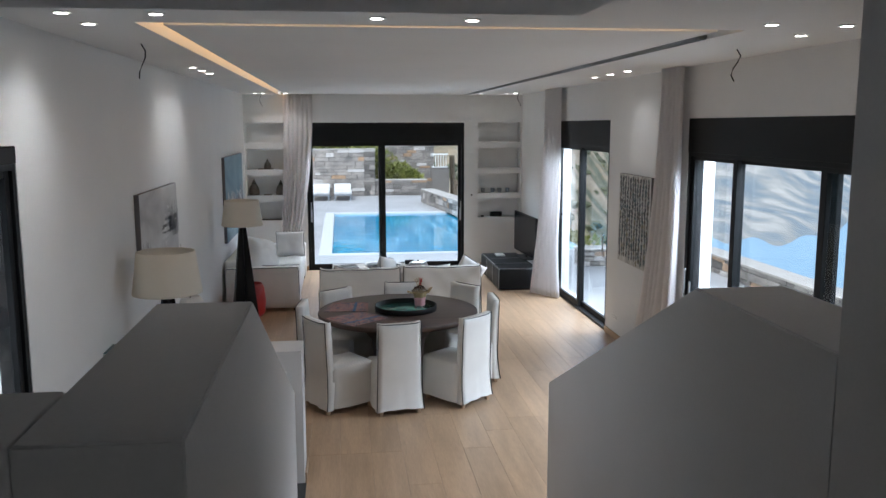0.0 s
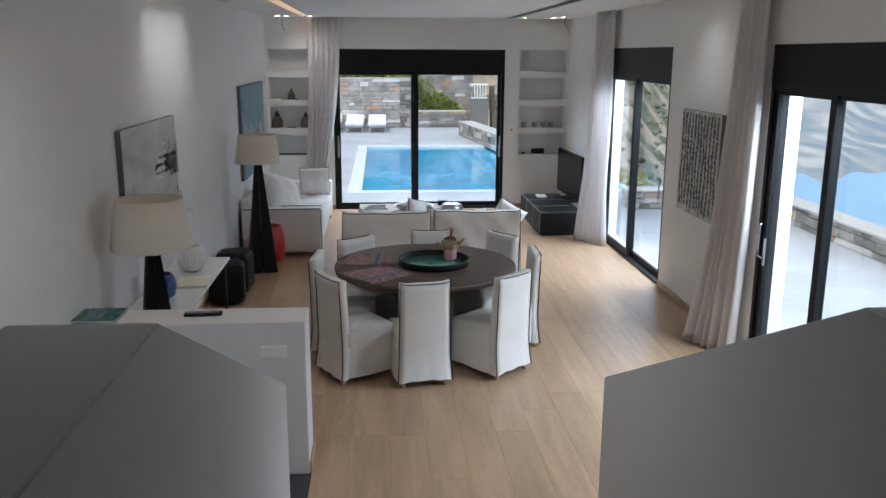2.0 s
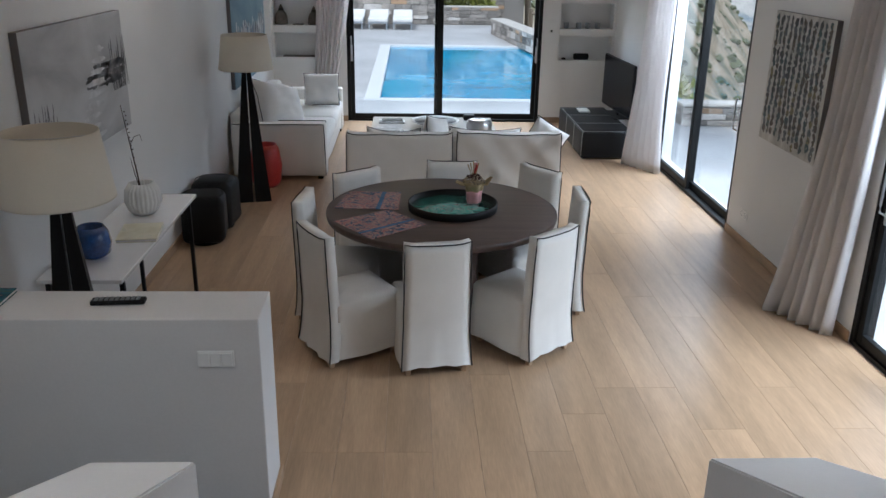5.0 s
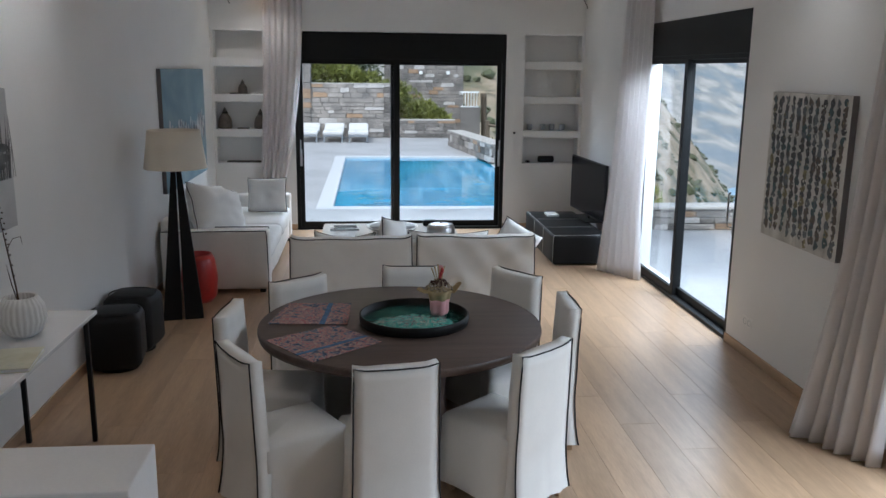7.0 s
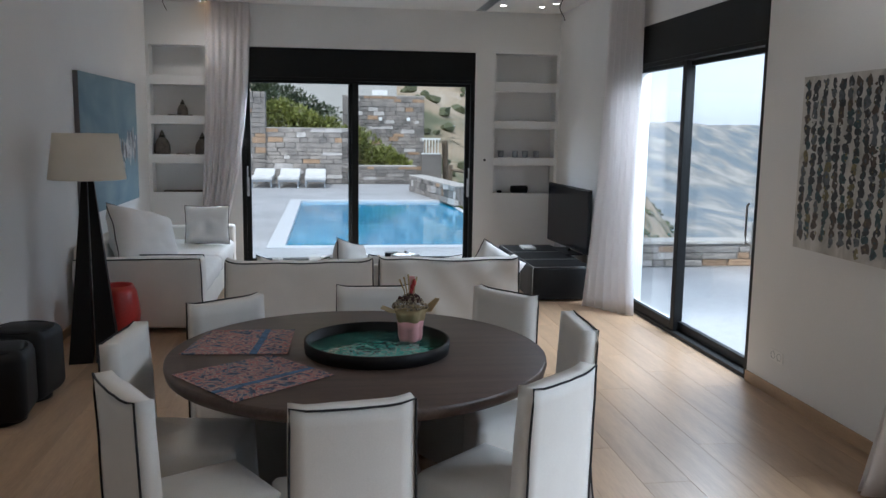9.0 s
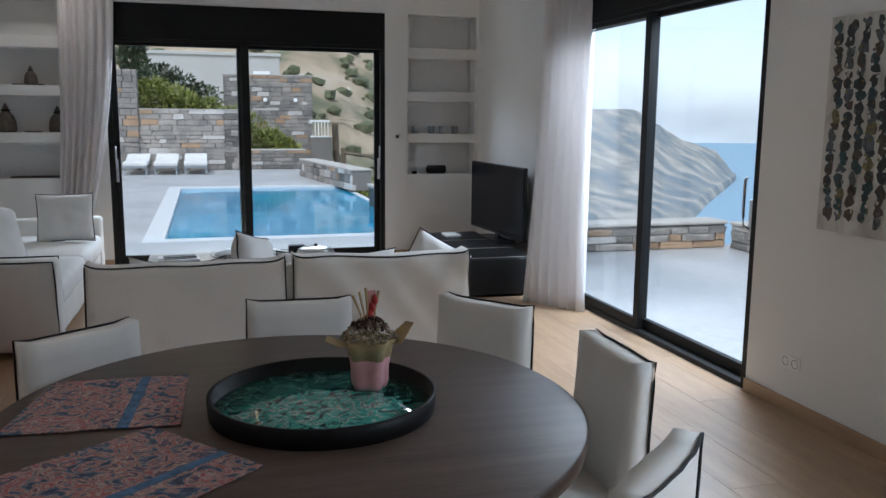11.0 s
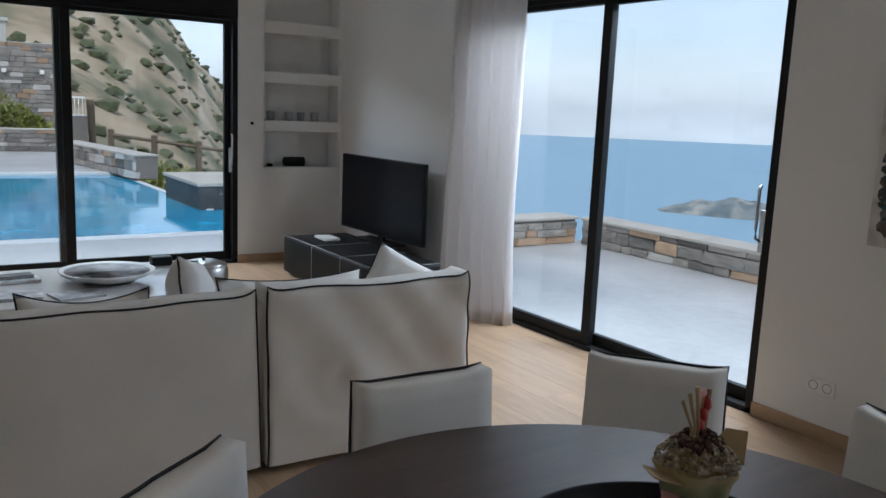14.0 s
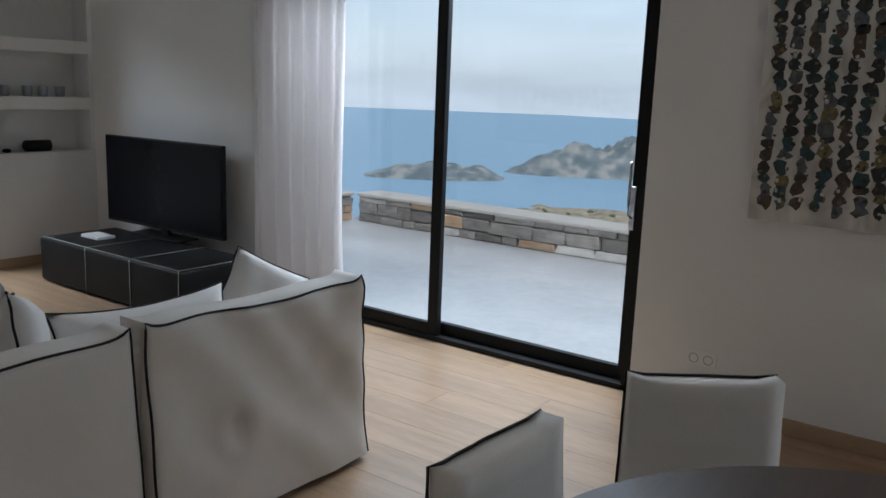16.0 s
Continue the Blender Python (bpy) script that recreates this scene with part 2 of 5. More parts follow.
M_STONE = mat("grey_brown_fieldstone", (0.16, 0.15, 0.14), 0.9, var=0.45, scale=2.5, fine=22, bump=0.6, per_object=0.5, second=(0.30, 0.265, 0.23), bump_dist=0.02)
M_STONE_O = mat("ochre_fieldstone", (0.30, 0.20, 0.125), 0.9, var=0.3, scale=3, fine=22, bump=0.6, per_object=0.3, bump_dist=0.02)
M_STONE_L = mat("pale_fieldstone", (0.42, 0.39, 0.36), 0.9, var=0.2, scale=3, fine=22, bump=0.6, per_object=0.2, bump_dist=0.02)
M_MORTAR = mat("grey_mortar", (0.17, 0.155, 0.14), 0.95, var=0.2, scale=6, bump=0.3)
M_CAP = mat("pale_cement_cap", (0.38, 0.35, 0.31), 0.85, var=0.12, scale=3, bump=0.2)
M_HOUSE = mat("pale_grey_render", (0.45, 0.44, 0.41), 0.85, var=0.06, scale=0.6, fine=8, bump=0.1)
# Two leaf tones: yellow-green and dark green.
M_LEAF = mat("yellow_green_leaves", (0.12, 0.15, 0.022), 0.6, var=0.5, scale=2, fine=20, bump=0.0, second=(0.26, 0.27, 0.05))
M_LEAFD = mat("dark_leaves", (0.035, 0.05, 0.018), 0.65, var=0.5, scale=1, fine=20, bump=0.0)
M_BARK = mat("bark", (0.12, 0.09, 0.06), 0.9, bump=0.4)
M_HILL = mottled("dry_scrub_hillside", [(0.32, (0.06, 0.07, 0.035)), (0.42, (0.13, 0.125, 0.07)), (0.5, (0.27, 0.21, 0.135)), (0.6, (0.35, 0.275, 0.185)), (0.74, (0.42, 0.36, 0.29))], 0.14, 12, 0.95, 0.3, bump=0.0)
# Distance haze is mixed into this rock colour, paler and blue-grey.
M_FARHILL = mottled("haze_tinted_rocky_land", [(0.36, (0.10, 0.125, 0.135)), (0.5, (0.16, 0.18, 0.18)), (0.64, (0.29, 0.28, 0.255))], 0.05, 12, 0.95, 0.2)
# The bay's haze is put into the mountain colour: bluish, washed out.
M_FARCOAST = mottled("haze_tinted_dry_mountain", [(0.36, (0.15, 0.18, 0.20)), (0.46, (0.19, 0.21, 0.215)), (0.53, (0.25, 0.245, 0.225)), (0.62, (0.36, 0.34, 0.305))], 0.03, 10, 0.95, 0.2, (1, 0.25, 0.5))
M_SHRUB = mat("hill_scrub", (0.085, 0.092, 0.046), 0.9, var=0.4, scale=0.4, bump=0)
M_TOWEL = mat("white_cushion_canvas", (0.6, 0.585, 0.56), 0.9, bump=0.1)
M_COVE = glow("warm_cove_light", (1.0, 0.62, 0.28), 0.55)
M_SPOT = glow("lit_downlight", (1.0, 0.93, 0.8), 7.0)


def water_mat(name, color, rough, scale, strength, stretch=(1, 1, 1), second=None):
    m = mat(name, color, rough, var=0.15, scale=0.25, fine=1.0, bump=0, second=second)
    n, l = m.node_tree.nodes, m.node_tree.links
    tc, mp, no, bp = n.new("ShaderNodeTexCoord"), n.new("ShaderNodeMapping"), n.new("ShaderNodeTexNoise"), n.new("ShaderNodeBump")
    mp.inputs["Scale"].default_value = stretch
    no.inputs["Scale"].default_value, no.inputs["Detail"].default_value = scale, 3
    bp.inputs["Strength"].default_value, bp.inputs["Distance"].default_value = strength, 0.02
    l.new(tc.outputs["Object"], mp.inputs["Vector"]), l.new(mp.outputs["Vector"], no.inputs["Vector"])
    l.new(no.outputs["Fac"], bp.inputs["Height"]), l.new(bp.outputs["Normal"], n["Principled BSDF"].inputs["Normal"])
    return m


M_POOL = water_mat("pool_water", (0.015, 0.22, 0.42), 0.06, 1.6, 0.25, second=(0.03, 0.36, 0.58))
M_SEA = water_mat("sea", (0.19, 0.31, 0.41), 0.6, 0.02, 0.2, second=(0.22, 0.35, 0.44))

# ---- mesh helpers ----
def mesh_ob(name, bm, material, parent=None, smooth=False):
    me = bpy.data.meshes.new(name)
    bmesh.ops.recalc_face_normals(bm, faces=bm.faces)
    bm.to_mesh(me)
    bm.free()
    for m in (material if isinstance(material, (list, tuple)) else [material]):
        me.materials.append(m)
    if smooth:
        me.polygons.foreach_set("use_smooth", [True] * len(me.polygons))
    ob = new(name, me)
    ob.parent = parent
    return ob


def add_box(bm, lo, hi, bevel=0.0, segs=2, mi=0):
    r = bmesh.ops.create_cube(bm, size=1)
    c = [(a + b) / 2 for a, b in zip(lo, hi)]
    s = [b - a for a, b in zip(lo, hi)]
    for v in r["verts"]:
        v.co = Vector([c[i] + v.co[i] * s[i] for i in range(3)])
    faces = {f for v in r["verts"] for f in v.link_faces}
    if bevel:
        edges = list({e for v in r["verts"] for e in v.link_edges})
        o = bmesh.ops.bevel(bm, geom=edges, offset=bevel, segments=segs, profile=0.5, affect="EDGES")
        faces = {f for f in faces if f.is_valid} | set(o["faces"])
    for f in faces:
        f.material_index = mi
    return faces


def box(name, lo, hi, material, parent=None, bevel=0.0, segs=2):
    bm = bmesh.new()
    add_box(bm, lo, hi, bevel, segs)
    return mesh_ob(name, bm, material, parent, smooth=False)


def boxes(name, items, material, parent=None, bevel=0.0):
    bm = bmesh.new()
    for lo, hi in items:
        add_box(bm, lo, hi, bevel)
    return mesh_ob(name, bm, material, parent)


def lathe(name, profile, material, parent=None, segs=40, at=(0, 0, 0), flute=0.0, flutes=0):
    """A turned body from (radius, height) pairs."""
    bm = bmesh.new()
    rings = []
    for r, z in profile:
        ring = []
        for i in range(segs):
            a = 2 * math.pi * i / segs
            k = r * (1 + (flute * math.cos(flutes * a) if flutes else 0))
            ring.append(bm.verts.new((at[0] + k * math.cos(a), at[1] + k * math.sin(a), at[2] + z)))
        rings.append(ring)
    for p, q in zip(rings, rings[1:]):
        for i in range(segs):
            bm.faces.new((p[i], p[(i + 1) % segs], q[(i + 1) % segs], q[i]))
    bm.faces.new(rings[0][::-1])
    bm.faces.new(rings[-1])
    return mesh_ob(name, bm, material, parent, smooth=True)


def add_tube(bm, pts, r, segs=6, closed=False):
    pts = [Vector(p) for p in pts]
    rings = []
    n = len(pts)
    for i, p in enumerate(pts):
        a = pts[i - 1] if i or closed else pts[0]
        b = pts[(i + 1) % n] if i < n - 1 or closed else pts[-1]
        d = (b - a).normalized()
        u = d.orthogonal().normalized() if abs(d.z) > 0.9 else d.cross(Vector((0, 0, 1))).normalized()
        w = d.cross(u)
        rr = r[i] if isinstance(r, (list, tuple)) else r
        rings.append([bm.verts.new(p + rr * (math.cos(2 * math.pi * k / segs) * u + math.sin(2 * math.pi * k / segs) * w)) for k in range(segs)])
    for i in range(n if closed else n - 1):
        p, q = rings[i], rings[(i + 1) % n]
        for k in range(segs):
            bm.faces.new((p[k], p[(k + 1) % segs], q[(k + 1) % segs], q[k]))
    if not closed:
        bm.faces.new(rings[0][::-1])
        bm.faces.new(rings[-1])


def tube(name, pts, r, material, parent=None, segs=6, closed=False):
    bm = bmesh.new()
    add_tube(bm, pts, r, segs, closed)
    return mesh_ob(name, bm, material, parent, smooth=True)


def soft_box(name, lo, hi, material, parent=None, bevel=0.04, cuts=6, lump=0.008, crown=0.0, seed=0.0, freq=3.0):
    """An upholstered block: rounded, slightly bulged and creased."""
    bm = bmesh.new()
    add_box(bm, lo, hi, bevel, 3)
    longest = max(h - l for l, h in zip(lo, hi))
    for _ in range(3):
        es = [e for e in bm.edges if e.calc_length() > longest / cuts]
        if not es:
            break
        bmesh.ops.subdivide_edges(bm, edges=es, cuts=1, use_grid_fill=True)
    bmesh.ops.triangulate(bm, faces=[f for f in bm.faces if len(f.verts) > 4])
    c = (Vector(lo) + Vector(hi)) / 2
    h = (Vector(hi) - Vector(lo)) / 2
    bm.normal_update()
    moved = []
    for v in bm.verts:
        q = v.co * freq + Vector((seed, seed * 1.7, 0))
        d = noise.noise(q) * lump + noise.noise(q * 2.7) * lump * 0.5
        co = v.co + v.normal * d
        if crown:
            u, w = (v.co.x - c.x) / h.x, (v.co.y - c.y) / h.y
            if v.co.z > c.z:
                co.z += crown * max(0, 1 - u * u) * max(0, 1 - w * w)
        moved.append(co)
    for v, co in zip(bm.verts, moved):
        v.co = co
    return mesh_ob(name, bm, material, parent, smooth=True)


def pillow(name, w, h, thick, m, label, seed=0, piping=True, sag=0.0, material=None):
    """A square cushion with drawn-out corners; origin at its bottom middle, standing in the local xz plane."""
    bm = bmesh.new()
    n = 14
    grid = {}
    for side in (1, -1):
        for i in range(n + 1):
            for j in range(n + 1):
                u, v = 2 * i / n - 1, 2 * j / n - 1
                edge = abs(u) == 1 or abs(v) == 1
                if edge and side == -1:
                    grid[side, i, j] = grid[1, i, j]
                    continue
                pull = 1 - 0.07 * (1 - u * u) * abs(v) ** 3 if True else 1
                pu = u * (1 - 0.06 * (1 - v * v))
                pv = v * (1 - 0.06 * (1 - u * u))
                t = thick / 2 * (max(0, 1 - u ** 4) * max(0, 1 - v ** 4)) ** 0.55
                q = Vector((u * 2 + seed, v * 2, side * 3 + seed))
                t *= 1 + 0.22 * noise.noise(q * 1.3)
                x, z = pu * w / 2, (pv + 1) * h / 2
                z -= sag * (1 - u * u) * (v + 1) / 2
                grid[side, i, j] = bm.verts.new((x, side * t + 0.015 * noise.noise(q), z))
    for side in (1, -1):
        for i in range(n):
            for j in range(n):
                bm.faces.new((grid[side, i, j], grid[side, i + 1, j], grid[side, i + 1, j + 1], grid[side, i, j + 1]))
    rim = [grid[1, i, 0].co.copy() for i in range(n)] + [grid[1, n, j].co.copy() for j in range(n)] + [grid[1, n - i, n].co.copy() for i in range(n)] + [grid[1, 0, n - j].co.copy() for j in range(n)]
    root = new(name)
    mesh_ob("cover", bm, material or M_LINEN2, root, smooth=True)
    if piping:
        tube("piping", rim, 0.005, M_PIPE, root, 5, True)
    root.matrix_world = m
    return tagged(root, label, "cushion", "loose sofa cushions")


def poly_prism(name, outline, axis, a, b, material, parent=None, bevel=0.0):
    """A flat outline pushed from a to b along an axis ('x': outline is (y, z); 'z': outline is (x, y))."""
    bm = bmesh.new()
    put = (lambda p, k: (k, p[0], p[1])) if axis == "x" else (lambda p, k: (p[0], p[1], k)) if axis == "z" else (lambda p, k: (p[0], k, p[1]))
    va = [bm.verts.new(put(p, a)) for p in outline]
    vb = [bm.verts.new(put(p, b)) for p in outline]
    bm.faces.new(va)
    bm.faces.new(vb[::-1])
    for i in range(len(va)):
        j = (i + 1) % len(va)
        bm.faces.new((va[i], vb[i], vb[j], va[j]))
    if bevel:
        bmesh.ops.bevel(bm, geom=list(bm.edges), offset=bevel, segments=2, affect="EDGES")
    return mesh_ob(name, bm, material, parent)

# ---- structure ----
XL, XR, YB, CEIL, T = -1.592, 3.83, 16.205, 3.42, 0.3
PX0, PX1 = -0.085, 1.575


def struct(ob, label, category):
    return tagged(ob, label, category, "", "structure")


# sub-floor, planks come last
struct(box("floor", (XL, -2.4, -0.3), (XR, YB + 0.02, -0.022), M_SUB), "pale oiled oak plank floor of the living room", "floor")
struct(box("floor_stairwell", (XL, 1.857, -0.02), (PX0 - 0.002, 6.24, 0.003), M_STONEDARK), "dark slate floor beside the stairs", "floor")
struct(box("landing_floor", (XL, -2.4, 0.9), (PX1 + 0.3, 2.475, 1.128), M_STONEDARK), "dark slate floor of the upper landing", "floor")

# right wall with two openings
D1 = (10.735, 13.68)
D2 = (5.23, 8.18)
WT = 2.895
wr = new("wall_right")
for lo, hi in (((XR, -2.4, -0.3), (XR + T, D2[0], CEIL)), ((XR, D2[1], -0.3), (XR + T, D1[0], CEIL)), ((XR, D1[1], -0.3), (XR + T, YB + T, CEIL)),
               ((XR, D2[0], WT), (XR + T, D2[1], CEIL)), ((XR, D1[0], WT), (XR + T, D1[1], CEIL)), ((XR, D2[0], -0.3), (XR + T, D2[1], 0)), ((XR, D1[0], -0.3), (XR + T, D1[1], 0))):
    box("wall_section", lo, hi, M_WALL, wr)
struct(wr, "smooth white painted wall with two glazed openings", "wall")
# left wall with one glazed door near the stairs
LD = (3.55, 4.85)
wlft = new("wall_left")
for lo, hi in (((XL - T, -2.4, -0.3), (XL, LD[0], CEIL)), ((XL - T, LD[1], -0.3), (XL, YB + T, CEIL)), ((XL - T, LD[0], 2.72), (XL, LD[1], CEIL)), ((XL - T, LD[0], -0.3), (XL, LD[1], 0))):
    box("wall_section", lo, hi, M_WALL, wlft)
struct(wlft, "smooth white painted wall with hung paintings", "wall")
# back wall with the pool opening and two shelf niches
P = (-0.42, 2.667)
NL, NR = (-1.555, -0.84), (2.945, 3.79)
NZ = (1.0, 2.88)
wb = new("wall_back")
ND = 0.24
for lo, hi in (((XL, YB, -0.3), (NL[0], YB + T, CEIL)), ((NL[1], YB, -0.3), (P[0], YB + T, CEIL)), ((P[1], YB, -0.3), (NR[0], YB + T, CEIL)), ((NR[1], YB, -0.3), (XR, YB + T, CEIL)),
               ((P[0], YB, WT - 0.01), (P[1], YB + T, CEIL)), ((P[0], YB, -0.3), (P[1], YB + T, 0.0))):
    box("wall_section", lo, hi, M_WALL, wb)
for x0, x1 in (NL, NR):
    box("wall_section", (x0, YB, -0.3), (x1, YB + T, NZ[0]), M_WALL, wb)
    box("wall_section", (x0, YB, NZ[1]), (x1, YB + T, CEIL), M_WALL, wb)
    box("niche_back", (x0, YB + ND, NZ[0]), (x1, YB + T, NZ[1]), M_WALL, wb)
    for z0, z1 in ((2.38, 2.50), (1.88, 1.99), (1.38, 1.49)):
        box("niche_shelf", (x0, YB - 0.003, z0), (x1, YB + ND, z1), M_WALL, wb, bevel=0.004)
struct(wb, "white wall with built-in open shelf niches beside the pool door", "wall")
# Never in view: added to keep the sun behind out of the landing.
struct(box("wall_front", (XL - T, -2.7, -0.3), (XR + T, -2.4, CEIL), M_WALL), "unseen plain white wall added to close the landing", "wall")

# ceiling with a light slot on two sides and an air slot
SX0, SX1, SY0 = -0.93, -0.79, 4.98
VX0, VX1 = 2.65, 2.79
bm = bmesh.new()
add_box(bm, (XL - T, -2.7, CEIL), (XR + T, SY0, CEIL + 0.25))
add_box(bm, (XL - T, SY0, CEIL), (SX0, YB + T, CEIL + 0.25))
add_box(bm, (SX1, SY0 + 0.1, CEIL), (VX0, YB + T, CEIL + 0.25))
add_box(bm, (VX1, SY0, CEIL), (XR + T, YB + T, CEIL + 0.25))
add_box(bm, (SX1, SY0, CEIL + 0.12), (VX1, SY0 + 0.1, CEIL + 0.25))
add_box(bm, (SX0, SY0, CEIL + 0.12), (SX1, YB + T, CEIL + 0.25))
add_box(bm, (VX0, SY0 + 0.1, CEIL + 0.12), (VX1, YB + T, CEIL + 0.25))
struct(mesh_ob("ceiling", bm, M_CEIL), "flat white ceiling with a recessed light slot", "ceiling")
tagged(box("cove_light", (SX0 + 0.004, SY0 + 0.05, CEIL + 0.09), (SX1 - 0.004, YB - 0.1, CEIL + 0.11), M_COVE), "warm orange light strip in a ceiling slot", "light strip")
tagged(box("cove_light", (SX1 + 0.02, SY0 + 0.01, CEIL + 0.09), (VX1 - 0.01, SY0 + 0.09, CEIL + 0.11), M_COVE), "warm orange light strip in a ceiling slot", "light strip")
vent = new("air_vent")
bm = bmesh.new()
for i in range(4):
    x = VX0 + 0.012 + i * 0.035
    add_box(bm, (x, SY0 + 0.55, CEIL - 0.004), (x + 0.012, YB - 0.03, CEIL + 0.03))
for k in range(71):
    y = SY0 + 0.55 + k * 0.15
    add_box(bm, (VX0 + 0.004, y, CEIL + 0.004), (VX1 - 0.004, y + 0.012, CEIL + 0.025))
mesh_ob("grille", bm, M_FRAME2, vent)
box("duct", (VX0 + 0.003, SY0 + 0.55, CEIL + 0.06), (VX1 - 0.003, YB - 0.03, CEIL + 0.08), M_BLACKPL, vent)
tagged(vent, "long grey slotted air vent set in the ceiling", "air vent")
struct(box("soffit", (XL, -2.4, 3.1), (0.84, 1.95, CEIL - 0.004), M_GREYWALL), "grey lowered ceiling over the landing", "ceiling")
struct(box("wall_partition", (PX1, 1.6, -0.02), (XR, 1.92, CEIL - 0.003), M_GREYWALL), "grey painted partition end beside the stairs", "wall")
# Added wall out of view, closes the landing's right side.
struct(box("wall_landing", (PX1, -2.4, 1.13), (PX1 + 0.2, 1.6, CEIL - 0.003), M_WALL), "unseen plain white wall added beside the landing", "wall")

# stair, parapets and low wall
st = new("staircase")
RISE, TREAD = 0.188, 0.405
for k in range(1, 6):
    y1 = 4.5 - TREAD * (k - 1)
    box("step", (PX0, y1 - TREAD - 0.03, RISE * k - 0.04), (PX1, y1 + 0.02, RISE * k), M_STONEDARK, st, bevel=0.006)
    box("riser", (PX0, y1 - TREAD, -0.02), (PX1, y1, RISE * k - 0.04), M_GREYWALL, st)
struct(st, "short flight of dark slate steps", "stairs")
prof = [(1.92, -0.02), (1.92, 2.21), (2.85, 2.21), (5.05, 1.145), (5.05, -0.02)]
profl = [(1.5, -0.02), (1.5, 2.21), (2.83, 2.21), (5.05, 1.145), (5.05, -0.02)]
struct(poly_prism("stair_parapet_right", prof, "x", PX1, PX1 + 0.36, M_GREYWALL, bevel=0.006), "grey-white solid stair parapet with a sloping top", "parapet")
struct(poly_prism("stair_parapet_left", profl, "x", PX0 - 0.335, PX0, M_GREYWALL, bevel=0.006), "grey-white solid stair parapet with a sloping top", "parapet")
struct(box("landing_parapet", (XL, 1.5, -0.02), (PX0 - 0.337, 1.855, 2.21), M_GREYWALL, bevel=0.006), "grey-white solid landing parapet", "parapet")
struct(box("low_wall", (XL, 6.24, 0.0), (-0.095, 6.57, 1.09), M_GREYWALL, bevel=0.006), "low white room divider wall with a light switch", "wall")


def baseboard(lo, hi):
    struct(box("baseboard", lo, hi, M_BASE, bevel=0.003), "oak baseboard along the wall", "baseboard")


baseboard((XL, 6.58, 0), (XL + 0.015, YB, 0.085))
for a, b in ((1.93, D2[0]), (D2[1], D1[0]), (D1[1], YB)):
    baseboard((XR - 0.015, a, 0), (XR, b, 0.085))
baseboard((XL + 0.016, YB - 0.015, 0), (P[0], YB, 0.085))
baseboard((P[1], YB - 0.015, 0), (XR - 0.016, YB, 0.085))
baseboard((-0.094, 6.25, 0), (-0.08, 6.58, 0.085))
baseboard((XL + 0.016, 6.571, 0), (-0.094, 6.585, 0.085))
baseboard((PX1 - 0.014, 4.55, 0), (PX1 - 0.001, 5.06, 0.085))
baseboard((PX0 + 0.001, 4.55, 0), (PX0 + 0.014, 5.06, 0.085))
baseboard((PX1 - 0.014, 5.052, 0), (PX1 + 0.36, 5.066, 0.085))


# ---- sliding doors: local x along the opening, local y outward, z up ----
def sliding_door(name, width, height, mulls, m, label, handle=(), glass_top=2.49):
    root = new(name)
    f = 0.09
    d = 0.14
    boxes("frame", [((0, 0.0, 0), (f * 0.6, 0.15, glass_top)), ((width - f * 0.6, 0.0, 0), (width, 0.15, glass_top)), ((0, 0.0, 0), (width, d, 0.035)), ((0, 0.0, glass_top - 0.02), (width, 0.3, glass_top + 0.02))], M_FRAME, root, 0.003)
    box("shutter_box", (0, -0.008, glass_top + 0.02), (width, 0.3, height), M_FRAME, root, 0.004)
    xs = [0.03, *mulls, width - 0.03]
    for i, (a, b) in enumerate(zip(xs, xs[1:])):
        y = 0.02 + 0.06 * (i % 2)
        lap = 0.065
        a2, b2 = (a - lap if i else a), (b + lap if i < len(xs) - 2 else b)
        sash = new("sash")
        sash.parent = root
        w = 0.085
        boxes("sash_frame", [((a2, y, 0.03), (a2 + w, y + 0.045, glass_top)), ((b2 - w, y, 0.03), (b2, y + 0.045, glass_top)), ((a2 + w, y, 0.03), (b2 - w, y + 0.045, 0.03 + w)), ((a2 + w, y, glass_top - w * 0.7), (b2 - w, y + 0.045, glass_top))], M_FRAME, sash, 0.004)
        g = box("pane", (a2 + w, y + 0.018, 0.03 + w), (b2 - w, y + 0.026, glass_top - w * 0.7), M_GLASS, sash)
        g.visible_shadow = False
        if i:
            box("seal", (a2 - 0.006, y + 0.05, 0.04), (a2, y + 0.054, glass_top - 0.02), M_FRAME2, sash)
            box("edge_trim", (a2 + 0.002, y + 0.046, 0.04), (a2 + 0.012, y + 0.056, glass_top - 0.02), M_FRAME2, sash)
    for hx in handle:
        h = new("handle")
        h.parent = root
        boxes("plate", [((hx - 0.016, 0.008, 0.95), (hx + 0.016, 0.02, 1.2))], M_CHROME, h, 0.003)
        tube("grip", [(hx, 0.0, 1.02), (hx, -0.04, 1.04), (hx, -0.045, 1.10), (hx, -0.045, 1.32), (hx, -0.03, 1.34)], 0.009, M_CHROME, h)
    root.matrix_world = m
    return struct(root, label, "sliding door")


sliding_door("door_1", P[1] - P[0], WT - 0.015, [1.04 - P[0]], pose(P[0], YB + 0.004, 0, 0, 0, 0), "black aluminium sliding glass door to the pool", (0.075, P[1] - P[0] - 0.075))
sliding_door("door_2", D1[1] - D1[0], WT - 0.001, [D1[1] - 12.22], pose(XR + 0.004, D1[1], 0, 0, 0, -90), "black aluminium sliding glass door to the terrace", (D1[1] - D1[0] - 0.075,), 2.51)
sliding_door("door_3", D2[1] - D2[0], WT - 0.001, [D2[1] - 7.2, D2[1] - 5.72], pose(XR + 0.004, D2[1], 0, 0, 0, -90), "black aluminium three-leaf sliding glass door", (0.12,), 2.53)
